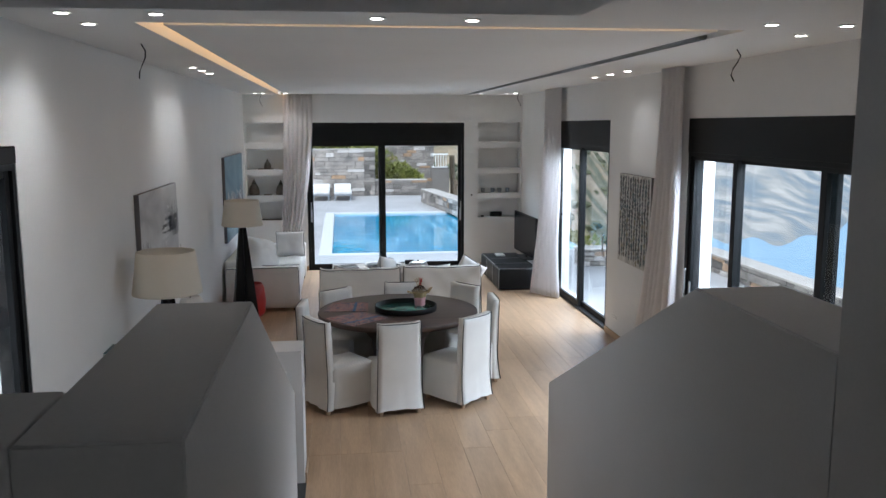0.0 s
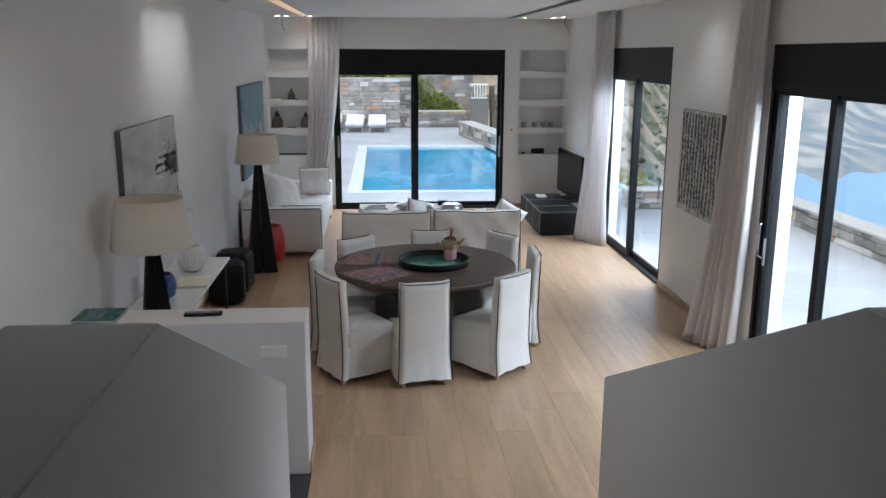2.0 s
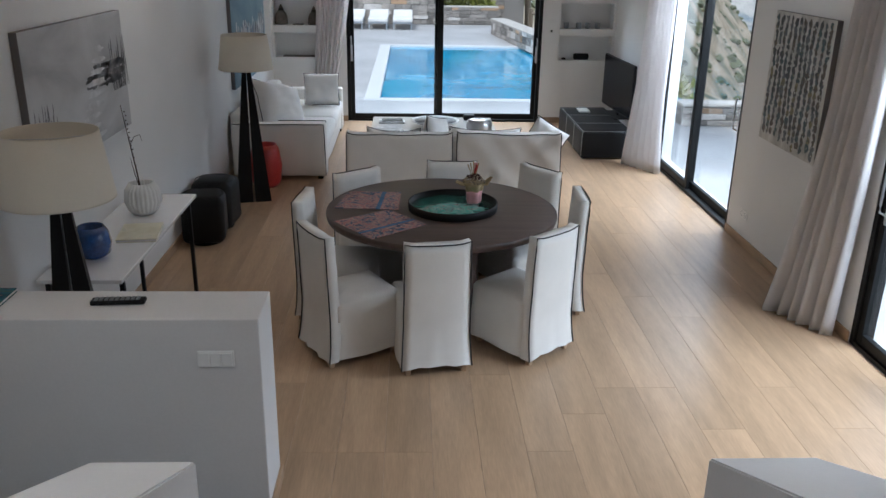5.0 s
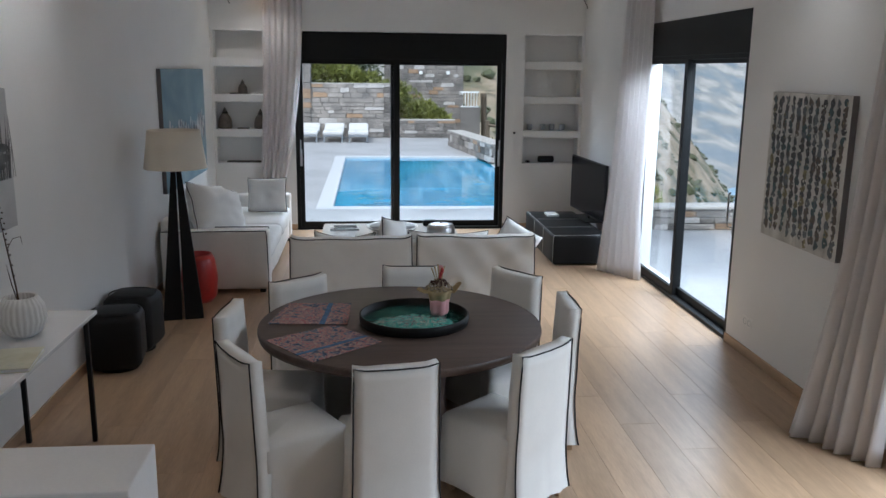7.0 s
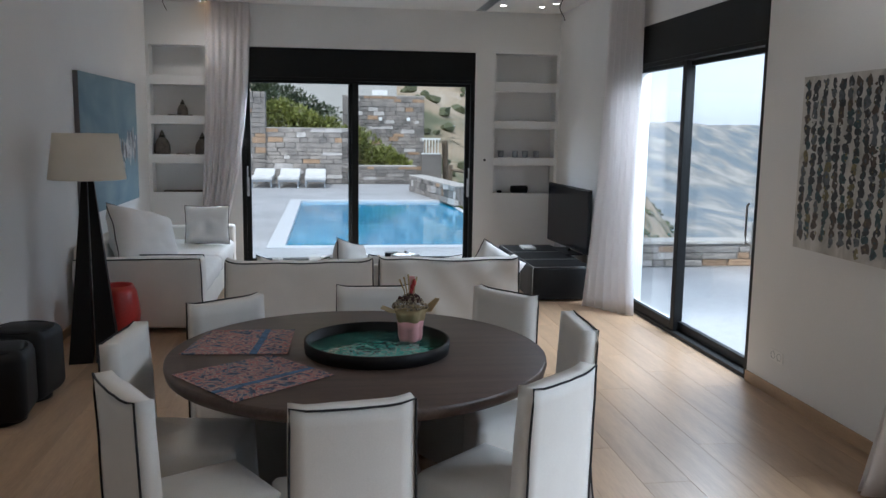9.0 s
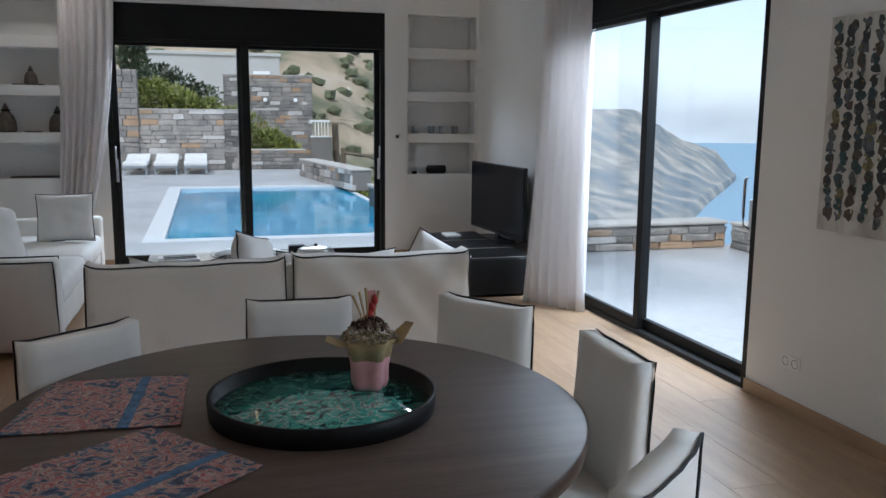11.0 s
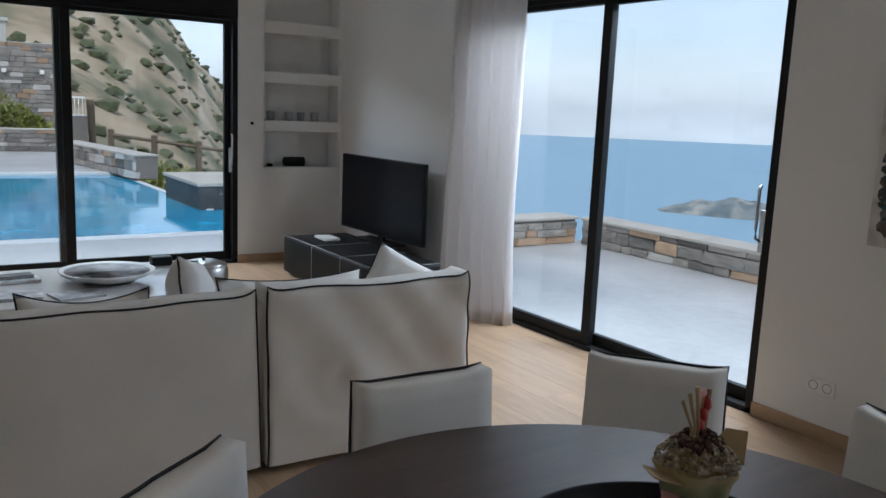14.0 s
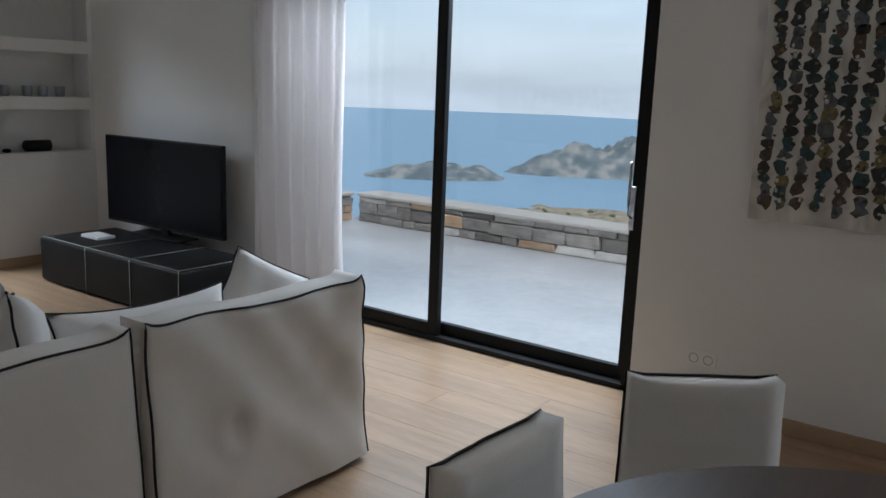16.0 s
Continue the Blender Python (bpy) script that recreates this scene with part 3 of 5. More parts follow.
sliding_door("door_4", LD[1] - LD[0], 2.715, [], pose(XL - 0.004, LD[0], 0, 0, 0, 90), "black framed glass door beside the stairs", (), 2.6)


# ---- curtains ----
def curtain(name, pts_top, pts_bot, z1, folds, amp, m, label, seed):
    """Pleated cloth between a top line and a bottom line, each (start, end) in plan."""
    bm = bmesh.new()
    n, k = folds * 10, 26
    rows = []
    for j in range(k + 1):
        s = j / k
        row = []
        for i in range(n + 1):
            u = i / n
            a, b = Vector(pts_top[0]).lerp(Vector(pts_top[1]), u), Vector(pts_bot[0]).lerp(Vector(pts_bot[1]), u)
            e = s ** 2.2
            p = a.lerp(b, e)
            d = (Vector(pts_top[1]) - Vector(pts_top[0])).normalized()
            nrm = Vector((-d.y, d.x))
            wob = amp * (0.55 + 0.6 * s) * math.sin(2 * math.pi * (folds * u + 0.25 * noise.noise((u * 3, s * 1.5, seed)))) + 0.05 * s * noise.noise((u * 2.5 + seed, s * 2, 1))
            p = p + nrm * wob
            z = z1 * (1 - s) + 0.004 + (0.03 * abs(noise.noise((u * 5, seed, 3))) if j == k else 0)
            row.append(bm.verts.new((p.x, p.y, z)))
        rows.append(row)
    for r, q in zip(rows, rows[1:]):
        for i in range(n):
            bm.faces.new((r[i], r[i + 1], q[i + 1], q[i]))
    ob = mesh_ob(name, bm, m, None, smooth=True)
    sol = ob.modifiers.new("cloth", "SOLIDIFY")
    sol.thickness = 0.003
    return tagged(ob, label, "curtain", "white curtains")


curtain("curtain", ((3.75, 12.96), (3.69, 13.82)), ((3.76, 12.94), (3.42, 13.45)), CEIL, 6, 0.045, M_CURTAIN, "long sheer white curtain drawn beside the terrace door", 1.0)
curtain("curtain", ((3.72, 8.1), (3.69, 8.62)), ((3.74, 8.28), (3.45, 8.8)), CEIL, 6, 0.06, M_CURTAIN, "long sheer white curtain drawn beside the glass door", 4.0)
curtain("curtain", ((-0.84, 16.12), (-0.28, 16.12)), ((-1.0, 16.1), (-0.78, 16.1)), CEIL, 6, 0.035, M_CURTAIN, "long sheer white curtain tied towards the wall", 7.0)


# ---- ceiling fixtures ----
def downlight():
    root = new("downlight")
    lathe("trim", [(0.045, 0.0), (0.05, -0.003), (0.05, -0.006), (0.036, -0.007), (0.034, -0.001)], M_PLASTIC, root, 24)
    lathe("lens", [(0.034, -0.0075), (0.034, -0.0085)], M_SPOT, root, 20)
    return tagged(root, "small lit round recessed ceiling spotlight", "downlight", "ceiling downlights")


spots = [(-1.2, 4.55), (-1.2, 5.04), (-0.72, 4.55), (0.45, 4.61), (0.99, 4.64), (2.79, 4.66), (3.29, 5.2), (3.27, 4.66),
         (-1.24, 8.75), (-1.23, 9.25), (-1.22, 9.75), (3.4, 10.1), (3.4, 9.5), (3.4, 8.9), (-1.3, 15.7), (-1.15, 15.7), (3.4, 15.6), (3.5, 15.3), (-0.75, 15.7), (2.9, 15.6)]
first = downlight()
first.matrix_world = pose(*spots[0], CEIL - 0.001)
for x, y in spots[1:]:
    copy_thing(first, pose(x, y, CEIL - 0.001))
# Unseen downlight added on the landing soffit for the fill spot.
copy_thing(first, pose(0.35, -0.7, 3.099))


def wire(x, y, seed):
    pts = [(x, y, CEIL)] + [(x + 0.03 * math.sin(i + seed), y + 0.02 * math.cos(i * 1.3 + seed), CEIL - 0.05 * i) for i in range(1, 6)]
    return tagged(tube("loose_cable", pts, 0.005, M_BLACKPL), "short loose black cable hanging from the ceiling", "cable", "ceiling cables")


for i, (x, y) in enumerate(((-1.19, 6.29), (3.37, 6.27), (-1.15, 15.2), (3.5, 15.0))):
    wire(x, y, i)


def socket(m, label, w=0.085, gangs=2):
    root = new("wall_socket")
    box("plate", (-w, -0.008, -0.042), (w, 0, 0.042), M_PLASTIC, root, 0.004)
    for i in range(gangs):
        x = (i - (gangs - 1) / 2) * 0.08
        q = lathe("insert", [(0.027, 0), (0.027, 0.004), (0.021, 0.001)], M_FRAME2, root, 20)
        q.matrix_local = pose(x, -0.006, 0, 90)
    root.matrix_world = m
    return tagged(root, label, "socket")


socket(pose(XR, 10.33, 0.3, 0, 0, -90), "white double power socket on the wall")
sw = new("light_switch")
box("plate", (-0.085, -0.008, -0.042), (0.085, 0, 0.042), M_PLASTIC, sw, 0.004)
for i in range(3):
    box("rocker", (-0.077 + i * 0.052, -0.013, -0.034), (-0.077 + i * 0.052 + 0.048, -0.006, 0.034), M_PLASTIC, sw, 0.003)
sw.matrix_world = pose(-0.30, 6.24, 0.89)
tagged(sw, "white three-gang light switch on the low wall", "switch")
sl = new("step_light")
q = lathe("ring", [(0.04, 0), (0.042, 0.008), (0.03, 0.009), (0.028, 0.003)], M_CHROME, sl, 24)
q.matrix_local = pose(0, 0, 0, 0, 90, 0)
sl.matrix_world = pose(PX0, 4.35, 0.42)
tagged(sl, "round chrome step light in the stair parapet", "step light")
tagged(box("thermostat", (2.8, YB - 0.012, 1.44), (2.83, YB, 1.47), M_BLACKPL, None, 0.003), "tiny black sensor on the white wall", "sensor")


# ---- dining table and chairs ----
TC = (0.835, 8.84)
TZ = 0.812
tb = new("dining_table")
lathe("top", [(0.85, TZ - 0.055), (0.873, TZ - 0.05), (0.88, TZ - 0.02), (0.877, TZ - 0.004), (0.87, TZ)], M_TABLE, tb, 96)
lathe("pedestal", [(0.36, 0.0), (0.37, 0.03), (0.33, 0.1), (0.27, 0.3), (0.3, 0.5), (0.45, 0.68), (0.62, TZ - 0.06)], M_TABLE, tb, 64)
tb.location = (*TC, 0)
tagged(tb, "large round dark-stained wooden dining table on a flared pedestal", "table")


def dining_chair():
    """Back face at local y = 0, seat towards +y."""
    root = new("dining_chair")
    w, h = 0.225, 0.925
    bm = bmesh.new()
    nz, nx = 14, 8
    rows = []
    prof = lambda z: (0.055 * max(0, (0.35 - z) / 0.35) ** 1.6)
    for j in range(nz + 1):
        z = 0.05 + (h - 0.05) * j / nz
        fl = prof(z)
        yb = -0.03 * (z / h) + 0.0 - fl * 0.9 + 0.03
        th = 0.085 - 0.02 * z
        ww = w + fl * 0.35 - 0.012 * (z / h)
        ring = []
        outline = [(-1 + 2 * i / nx, 0) for i in range(nx + 1)] + [(1 - 2 * i / nx, 1) for i in range(nx + 1)]
        for u, s in outline:
            fold = 0.012 * (1 if z < 0.36 else 0) * (0.36 - min(z, 0.36)) / 0.3 * math.sin(9 * u + 2 * s)
            y = yb + th * s - (0.014 * (1 - u * u) if s == 0 else -0.012 * (1 - u * u)) + fold
            hz = z + (0.02 * (1 - u * u) if z < 0.06 and s == 0 else 0) + (0.004 * noise.noise((u * 3, s, 2)) + 0.016 * abs(u) ** 6 - 0.006 if j == nz else 0)
            ring.append(bm.verts.new((u * ww + 0.004 * noise.noise((u, z * 6, s)), y + 0.004 * noise.noise((u * 3, z * 5, 5)), hz)))
        rows.append(ring)
    m = len(rows[0])
    for p, q in zip(rows, rows[1:]):
        for i in range(m):
            bm.faces.new((p[i], p[(i + 1) % m], q[(i + 1) % m], q[i]))
    top = rows[-1]
    for i in range(nx):
        bm.faces.new((top[i], top[i + 1], top[m - 2 - i], top[m - 1 - i]))
    left = [r[0].co + Vector((-0.003, -0.003, 0)) for r in rows]
    right = [r[nx].co + Vector((0.003, -0.003, 0)) for r in rows]
    lf = [r[m - 1].co + Vector((-0.003, 0.003, 0)) for r in rows]
    tops = [v.co + Vector((0, -0.002, 0.003)) for v in top[:nx + 1]]
    mesh_ob("backrest", bm, M_LINEN, root, smooth=True)
    bm = bmesh.new()
    add_tube(bm, left + tops[1:-1] + right[::-1], 0.0045, 5)
    mesh_ob("piping", bm, M_PIPE, root, smooth=True)
    # seat cover with a skirt that widens to the hem
    bm = bmesh.new()
    rings = []
    for z, g in ((0.055, 0.018), (0.2, 0.008), (0.36, 0.0), (0.445, -0.002), (0.47, -0.02), (0.482, -0.07)):
        ring = []
        x1, y0, y1 = w - 0.004 + g, 0.075, 0.56 + g
        per = [(-x1 + 2 * x1 * i / 8, y1) for i in range(9)] + [(x1, y1 + (y0 - y1) * i / 8) for i in range(1, 9)] + [(x1 - 2 * x1 * i / 8, y0) for i in range(1, 9)] + [(-x1, y0 + (y1 - y0) * i / 8) for i in range(1, 8)]
        for x, y in per:
            f = 0.010 * (0.45 - z) / 0.4 * math.sin(17 * x + 13 * y) if z < 0.45 else 0
            ring.append(bm.verts.new((x + f + 0.004 * noise.noise((x * 5, y * 5, z * 4)), y + f, z)))
        rings.append(ring)
    n = len(rings[0])
    for p, q in zip(rings, rings[1:]):
        for i in range(n):
            bm.faces.new((p[i], p[(i + 1) % n], q[(i + 1) % n], q[i]))
    c = bm.verts.new((0, 0.32, 0.495))
    for i in range(n):
        bm.faces.new((rings[-1][i], rings[-1][(i + 1) % n], c))
    mesh_ob("seat", bm, M_LINEN, root, smooth=True)
    for x, y in ((-0.19, 0.03), (0.19, 0.03), (-0.19, 0.51), (0.19, 0.51)):
        box("leg", (x - 0.018, y - 0.018, 0), (x + 0.018, y + 0.018, 0.12), M_BASE, root, 0.003)
    return tagged(root, "dining chair in a loose white slipcover with black piping", "chair", "chairs round the table")


seats = [((-0.05, 9.385), (0.31, 9.665)), ((0.73, 9.87), (1.187, 9.85)), ((1.585, 9.835), (1.875, 9.455)), ((1.945, 9.1), (1.93, 8.61)),
         ((1.745, 8.09), (1.41, 7.80)), ((1.0, 7.745), (0.55, 7.67)), ((0.055, 7.77), (-0.175, 8.15)), ((-0.265, 8.57), (-0.215, 8.99))]
chair = None
for a, b in seats:
    a, b = Vector(a), Vector(b)
    mid = (a + b) / 2
    d = (b - a).normalized()
    inward = Vector((-d.y, d.x))
    if inward.dot(Vector(TC) - mid) < 0:
        inward = -inward
    m = pose(mid.x, mid.y, 0, 0, 0, math.degrees(math.atan2(-inward.x, inward.y)))
    if chair is None:
        chair = dining_chair()
        chair.matrix_world = m
    else:
        copy_thing(chair, m)

tray = new("round_tray")
lathe("rim", [(0.325, 0.0), (0.338, 0.0), (0.342, 0.03), (0.342, 0.058), (0.334, 0.06), (0.328, 0.056), (0.328, 0.012), (0.30, 0.010)], M_BLACKWOOD, tray, 80)
lathe("plate", [(0.327, 0.008), (0.327, 0.013), (0.1, 0.0135)], M_TRAY, tray, 72)
tray.location = (0.92, 8.835, TZ + 0.001)
tagged(tray, "round black-rimmed tray with a green glazed picture", "tray")


def placemat(corners, label):
    root = new("placemat")
    a, b, c, d = [Vector((*p, 0)) for p in corners]
    bm = bmesh.new()
    n = 14
    vs = []
    for i in range(n + 1):
        for j in range(n + 1):
            u, v = i / n, j / n
            p = a.lerp(b, u).lerp(d.lerp(c, u), v)
            p.z = TZ + 0.004 + 0.003 * (0.5 + noise.noise((p.x * 7, p.y * 7, 1)))
            vs.append(bm.verts.new(p))
    for i in range(n):
        for j in range(n):
            k = i * (n + 1) + j
            f = bm.faces.new((vs[k], vs[k + 1], vs[k + n + 2], vs[k + n + 1]))
            f.material_index = 1 if i == 9 else 0
    ob = mesh_ob("cloth", bm, [M_MAT, M_MATBAND], root)
    s = ob.modifiers.new("thick", "SOLIDIFY")
    s.thickness = 0.002
    return tagged(root, label, "placemat", "woven placemats")


placemat(((0.015, 8.82), (0.505, 8.785), (0.52, 9.26), (0.10, 9.28)), "red and blue patterned woven placemat on the table")
placemat(((0.04, 8.50), (0.335, 8.11), (0.715, 8.435), (0.43, 8.785)), "red and blue patterned woven placemat on the table")

# pot of dried flowers
fp = new("flower_pot")
lathe("pot", [(0.052, 0), (0.058, 0.02), (0.058, 0.06), (0.064, 0.10)], M_PINK, fp, 40, flute=0.1, flutes=5)
lathe("wrap", [(0.063, 0.098), (0.068, 0.13), (0.082, 0.16), (0.074, 0.158), (0.06, 0.12)], M_KRAFT, fp, 40, flute=0.14, flutes=5)
for i in range(2):
    bm = bmesh.new()
    s = 1 if i else -1
    q = [bm.verts.new(p) for p in ((s * 0.06, -0.02, 0.14), (s * 0.065, 0.045, 0.14), (s * 0.13, 0.03, 0.17 + 0.03 * i), (s * 0.145, -0.015, 0.165 + 0.04 * i), (s * 0.1, -0.045, 0.15))]
    bm.faces.new(q)
    wrapleaf = mesh_ob("paper_flap", bm, M_KRAFT, fp)
    wrapleaf.modifiers.new("thick", "SOLIDIFY").thickness = 0.003
rnd = random.Random(5)
for nm, material, count, rr, spread in (("pale_blooms", M_DRY, 420, 0.0048, 0.088), ("dark_blooms", M_DRYD, 110, 0.008, 0.05)):
    bm = bmesh.new()
    for i in range(count):
        a, r = rnd.uniform(0, 6.283), spread * math.sqrt(rnd.random())
        z = 0.15 + 0.075 * (1 - (r / 0.1) ** 2) * rnd.uniform(0.75, 1.05)
        bmesh.ops.create_icosphere(bm, subdivisions=1, radius=rr * rnd.uniform(0.6, 1.3), matrix=Matrix.Translation((r * math.cos(a), r * math.sin(a), z)))
    tagged(mesh_ob(nm, bm, material, fp), kind="stuff")
bm = bmesh.new()
for i in range(5):
    x = -0.03 + 0.011 * i
    add_tube(bm, [(x, 0, 0.15), (x + 0.004, 0, 0.24), (x + 0.01 * (i - 2), 0.01, 0.30 + 0.012 * (i % 3))], [0.002, 0.003, 0.005], 5)
mesh_ob("stem", bm, M_KRAFT, fp)
for i in range(3):
    lathe("bud", [(0.001, -0.022), (0.012, 0.0), (0.009, 0.016), (0.001, 0.024)], M_RED, fp, 10, at=(0.004 + 0.008 * i, 0.006, 0.235 + 0.022 * i))
box("pink_tag", (-0.004, 0.008, 0.23), (0.024, 0.011, 0.315), M_PINK, fp, 0.004)
fp.location = (1.085, 8.955, TZ + 0.0155)
tagged(fp, "small pink paper pot of dried flowers on the tray", "flower pot")

# ---- sofas ----
def piped(parent, pts, r=0.006):
    tube("piping", pts, r, M_PIPE, parent, 5)


def wobble(pts, seed, a=0.006):
    out = []
    for p, q in zip(pts, pts[1:]):
        p, q = Vector(p), Vector(q)
        k = max(2, int((q - p).length / 0.06))
        for i in range(k):
            c = p.lerp(q, i / k)
            out.append(c + Vector((noise.noise(c * 5 + Vector((seed, 0, 0))), noise.noise(c * 5 + Vector((0, seed, 0))), noise.noise(c * 5 + Vector((0, 0, seed))))) * a)
    out.append(Vector(pts[-1]))
    return out


def back_panel(parent, x0, x1, y0, z1, lean, seed):
    """A tall padded back, its outer face near y0."""
    bm = bmesh.new()
    nx, nz = 44, 30
    grid = {}
    for s in (0, 1):
        for i in range(nx + 1):
            for j in range(nz + 1):
                u, v = i / nx, j / nz
                e = (max(0, 1 - abs(2 * u - 1) ** 6) * max(0, 1 - (max(0, 2 * v - 1)) ** 6)) ** 0.5
                x = x0 + (x1 - x0) * u + 0.012 * (1 - v) * (2 * u - 1)
                z = 0.03 + (z1 - 0.03) * v + ((0.02 * noise.noise((u * 3 + seed, 0.3, seed)) + 0.03 * abs(2 * u - 1) ** 14) if v > 0.92 else 0)
                y = y0 + lean * v - 0.02 * e if s == 0 else y0 + lean * v + 0.15 + 0.04 * e
                q = Vector((x * 2.2 + seed, z * 2.2, s))
                wr = 0.010 * noise.noise(q) + 0.007 * noise.noise(Vector((x * 5 + z * 4, z * 2 - x, seed)))
                fold = math.sin((x * 1.0 - z * 1.35) * 21 + 2.2 * noise.noise((x * 2, z * 2, seed)))
                wr += 0.0035 * fold * max(0, u - 0.35) * max(0, v - 0.15) * (1.5 if seed > 3 else 0)
                dimple = (0.075 * math.exp(-(((u - 0.33) / 0.04) ** 2 + ((v - 0.45) / 0.075) ** 2)) - 0.025 * math.exp(-(((u - 0.33) / 0.085) ** 2 + ((v - 0.45) / 0.15) ** 2))) * (1 if seed > 3 else 0.15)
                grid[s, i, j] = bm.verts.new((x, y + (wr * (2.6 if seed > 3 else 0.8) + dimple) * (1 - s), z))
    for i in range(nx):
        for j in range(nz):
            bm.faces.new((grid[0, i, j], grid[0, i + 1, j], grid[0, i + 1, j + 1], grid[0, i, j + 1]))
            bm.faces.new((grid[1, i, j], grid[1, i, j + 1], grid[1, i + 1, j + 1], grid[1, i + 1, j]))
    for j in range(nz):
        for i in (0, nx):
            bm.faces.new((grid[0, i, j], grid[0, i, j + 1], grid[1, i, j + 1], grid[1, i, j]))
    for i in range(nx):
        bm.faces.new((grid[0, i, nz], grid[0, i + 1, nz], grid[1, i + 1, nz], grid[1, i, nz]))
    path = [grid[0, 0, j].co.copy() for j in range(nz + 1)] + [grid[0, i, nz].co.copy() for i in range(1, nx)] + [grid[0, nx, nz - j].co.copy() for j in range(nz + 1)]
    mesh_ob("backrest", bm, M_LINEN, parent, smooth=True)
    piped(parent, path, 0.0055)


sofa = new("sofa")
back_panel(sofa, -0.08, 1.035, 11.33, 0.825, 0.05, 1.0)
back_panel(sofa, 1.085, 2.185, 11.31, 0.835, 0.06, 6.0)
soft_box("infill", (0.95, 11.40, 0.05), (1.17, 11.6, 0.78), M_LINEN, sofa, 0.03)
soft_box("base", (-0.06, 11.42, 0.06), (2.16, 12.5, 0.30), M_LINEN, sofa, 0.03, 10, 0.01)
soft_box("seat", (-0.05, 11.56, 0.28), (1.05, 12.52, 0.46), M_LINEN, sofa, 0.06, 8, 0.014, 0.03)
soft_box("seat", (1.07, 11.56, 0.28), (2.16, 12.52, 0.46), M_LINEN, sofa, 0.06, 8, 0.014, 0.03, 4)
for x, y in ((0.02, 11.42), (2.1, 11.42), (0.02, 12.42), (2.1, 12.42)):
    box("foot", (x - 0.03, y - 0.03, 0), (x + 0.03, y + 0.03, 0.07), M_BLACKWOOD, sofa)
tagged(sofa, "low white linen sofa with black piping seen from behind", "sofa", "white sofas")
pillow("throw_cushion", 0.5, 0.42, 0.18, pose(0.88, 11.76, 0.52, -8, 14, 62), "white throw cushion with black piping on the sofa", 1)
pillow("throw_cushion", 0.8, 0.36, 0.18, pose(1.42, 11.80, 0.46, -16, 0, -3), "white throw cushion with black piping on the sofa", 2, sag=0.03)
pillow("throw_cushion", 0.42, 0.42, 0.17, pose(2.0, 11.95, 0.46, -10, 28, -20), "white throw cushion with black piping on the sofa", 3)
pillow("throw_cushion", 0.6, 0.36, 0.17, pose(0.4, 11.78, 0.46, -18, 3, 6), "white throw cushion with black piping on the sofa", 4, sag=0.05)

s2 = new("sofa")
soft_box("base", (-1.5, 12.72, 0.06), (-0.46, 15.35, 0.32), M_LINEN, s2, 0.03, 10, 0.012)
soft_box("arm", (-1.54, 12.56, 0.05), (-0.42, 12.76, 0.68), M_LINEN, s2, 0.03, 9, 0.010)
soft_box("arm", (-1.54, 15.3, 0.05), (-0.44, 15.5, 0.66), M_LINEN, s2, 0.03, 9, 0.010, 0, 3)
soft_box("backrest", (-1.56, 12.7, 0.1), (-1.34, 15.4, 0.78), M_LINEN, s2, 0.05, 10, 0.014, 0, 5)
soft_box("seat", (-1.36, 12.77, 0.30), (-0.42, 14.04, 0.49), M_LINEN2, s2, 0.06, 8, 0.016, 0.03, 2)
soft_box("seat", (-1.36, 14.06, 0.30), (-0.43, 15.32, 0.49), M_LINEN2, s2, 0.06, 8, 0.016, 0.03, 8)
piped(s2, wobble([(-1.52, 12.565, 0.675), (-0.44, 12.565, 0.68), (-0.428, 12.57, 0.06)], 2))
piped(s2, wobble([(-1.0, 12.75, 0.69), (-0.435, 12.76, 0.69), (-0.425, 12.76, 0.3)], 6))
for x, y in ((-1.45, 12.65), (-0.5, 12.65), (-1.45, 15.4), (-0.5, 15.4)):
    box("foot", (x - 0.03, y - 0.03, 0), (x + 0.03, y + 0.03, 0.08), M_BLACKWOOD, s2)
tagged(s2, "white linen sofa with black piping along the wall", "sofa", "white sofas")
pillow("throw_cushion", 0.86, 0.6, 0.34, pose(-1.0, 13.2, 0.50, -24, 14, 62), "large plump white cushion on the sofa", 7)
pillow("throw_cushion", 0.58, 0.5, 0.2, pose(-1.2, 13.75, 0.50, -22, 10, 80), "plump white cushion with black piping on the sofa", 9)
pillow("throw_cushion", 0.5, 0.46, 0.16, pose(-0.68, 14.75, 0.51, -18, 0, 6), "small square white cushion on the sofa", 11)

# ---- coffee table and what lies on it ----
ct = new("coffee_table")
CZ = 0.38
box("top", (0.06, 13.42, CZ - 0.06), (1.74, 14.62, CZ), M_GLOSSWHITE, ct, 0.004)
box("plinth", (0.2, 13.56, 0.0), (1.6, 14.48, CZ - 0.06), M_GLOSSWHITE, ct, 0.004)
tagged(ct, "low glossy white coffee table", "table")
bowl = new("bowl")
lathe("dish", [(0.1, 0), (0.2, 0.02), (0.30, 0.06), (0.325, 0.085), (0.31, 0.086), (0.2, 0.045), (0.05, 0.03)], M_CERAM, bowl, 48)
lathe("glaze", [(0.05, 0.032), (0.2, 0.0465), (0.285, 0.078)], M_GREYPAPER, bowl, 48)
lathe("foot", [(0.12, -0.0), (0.1, 0.012), (0.11, 0.02)], M_BASE, bowl, 32)
bowl.location = (0.93, 14.0, CZ)
tagged(bowl, "wide shallow white ceramic bowl with dark glaze inside", "bowl")
tagged(box("speaker", (1.34, 14.4, CZ), (1.50, 14.5, CZ + 0.075), M_BLACKPL, None, 0.015), "small black box on the coffee table", "box")
jar = new("jar")
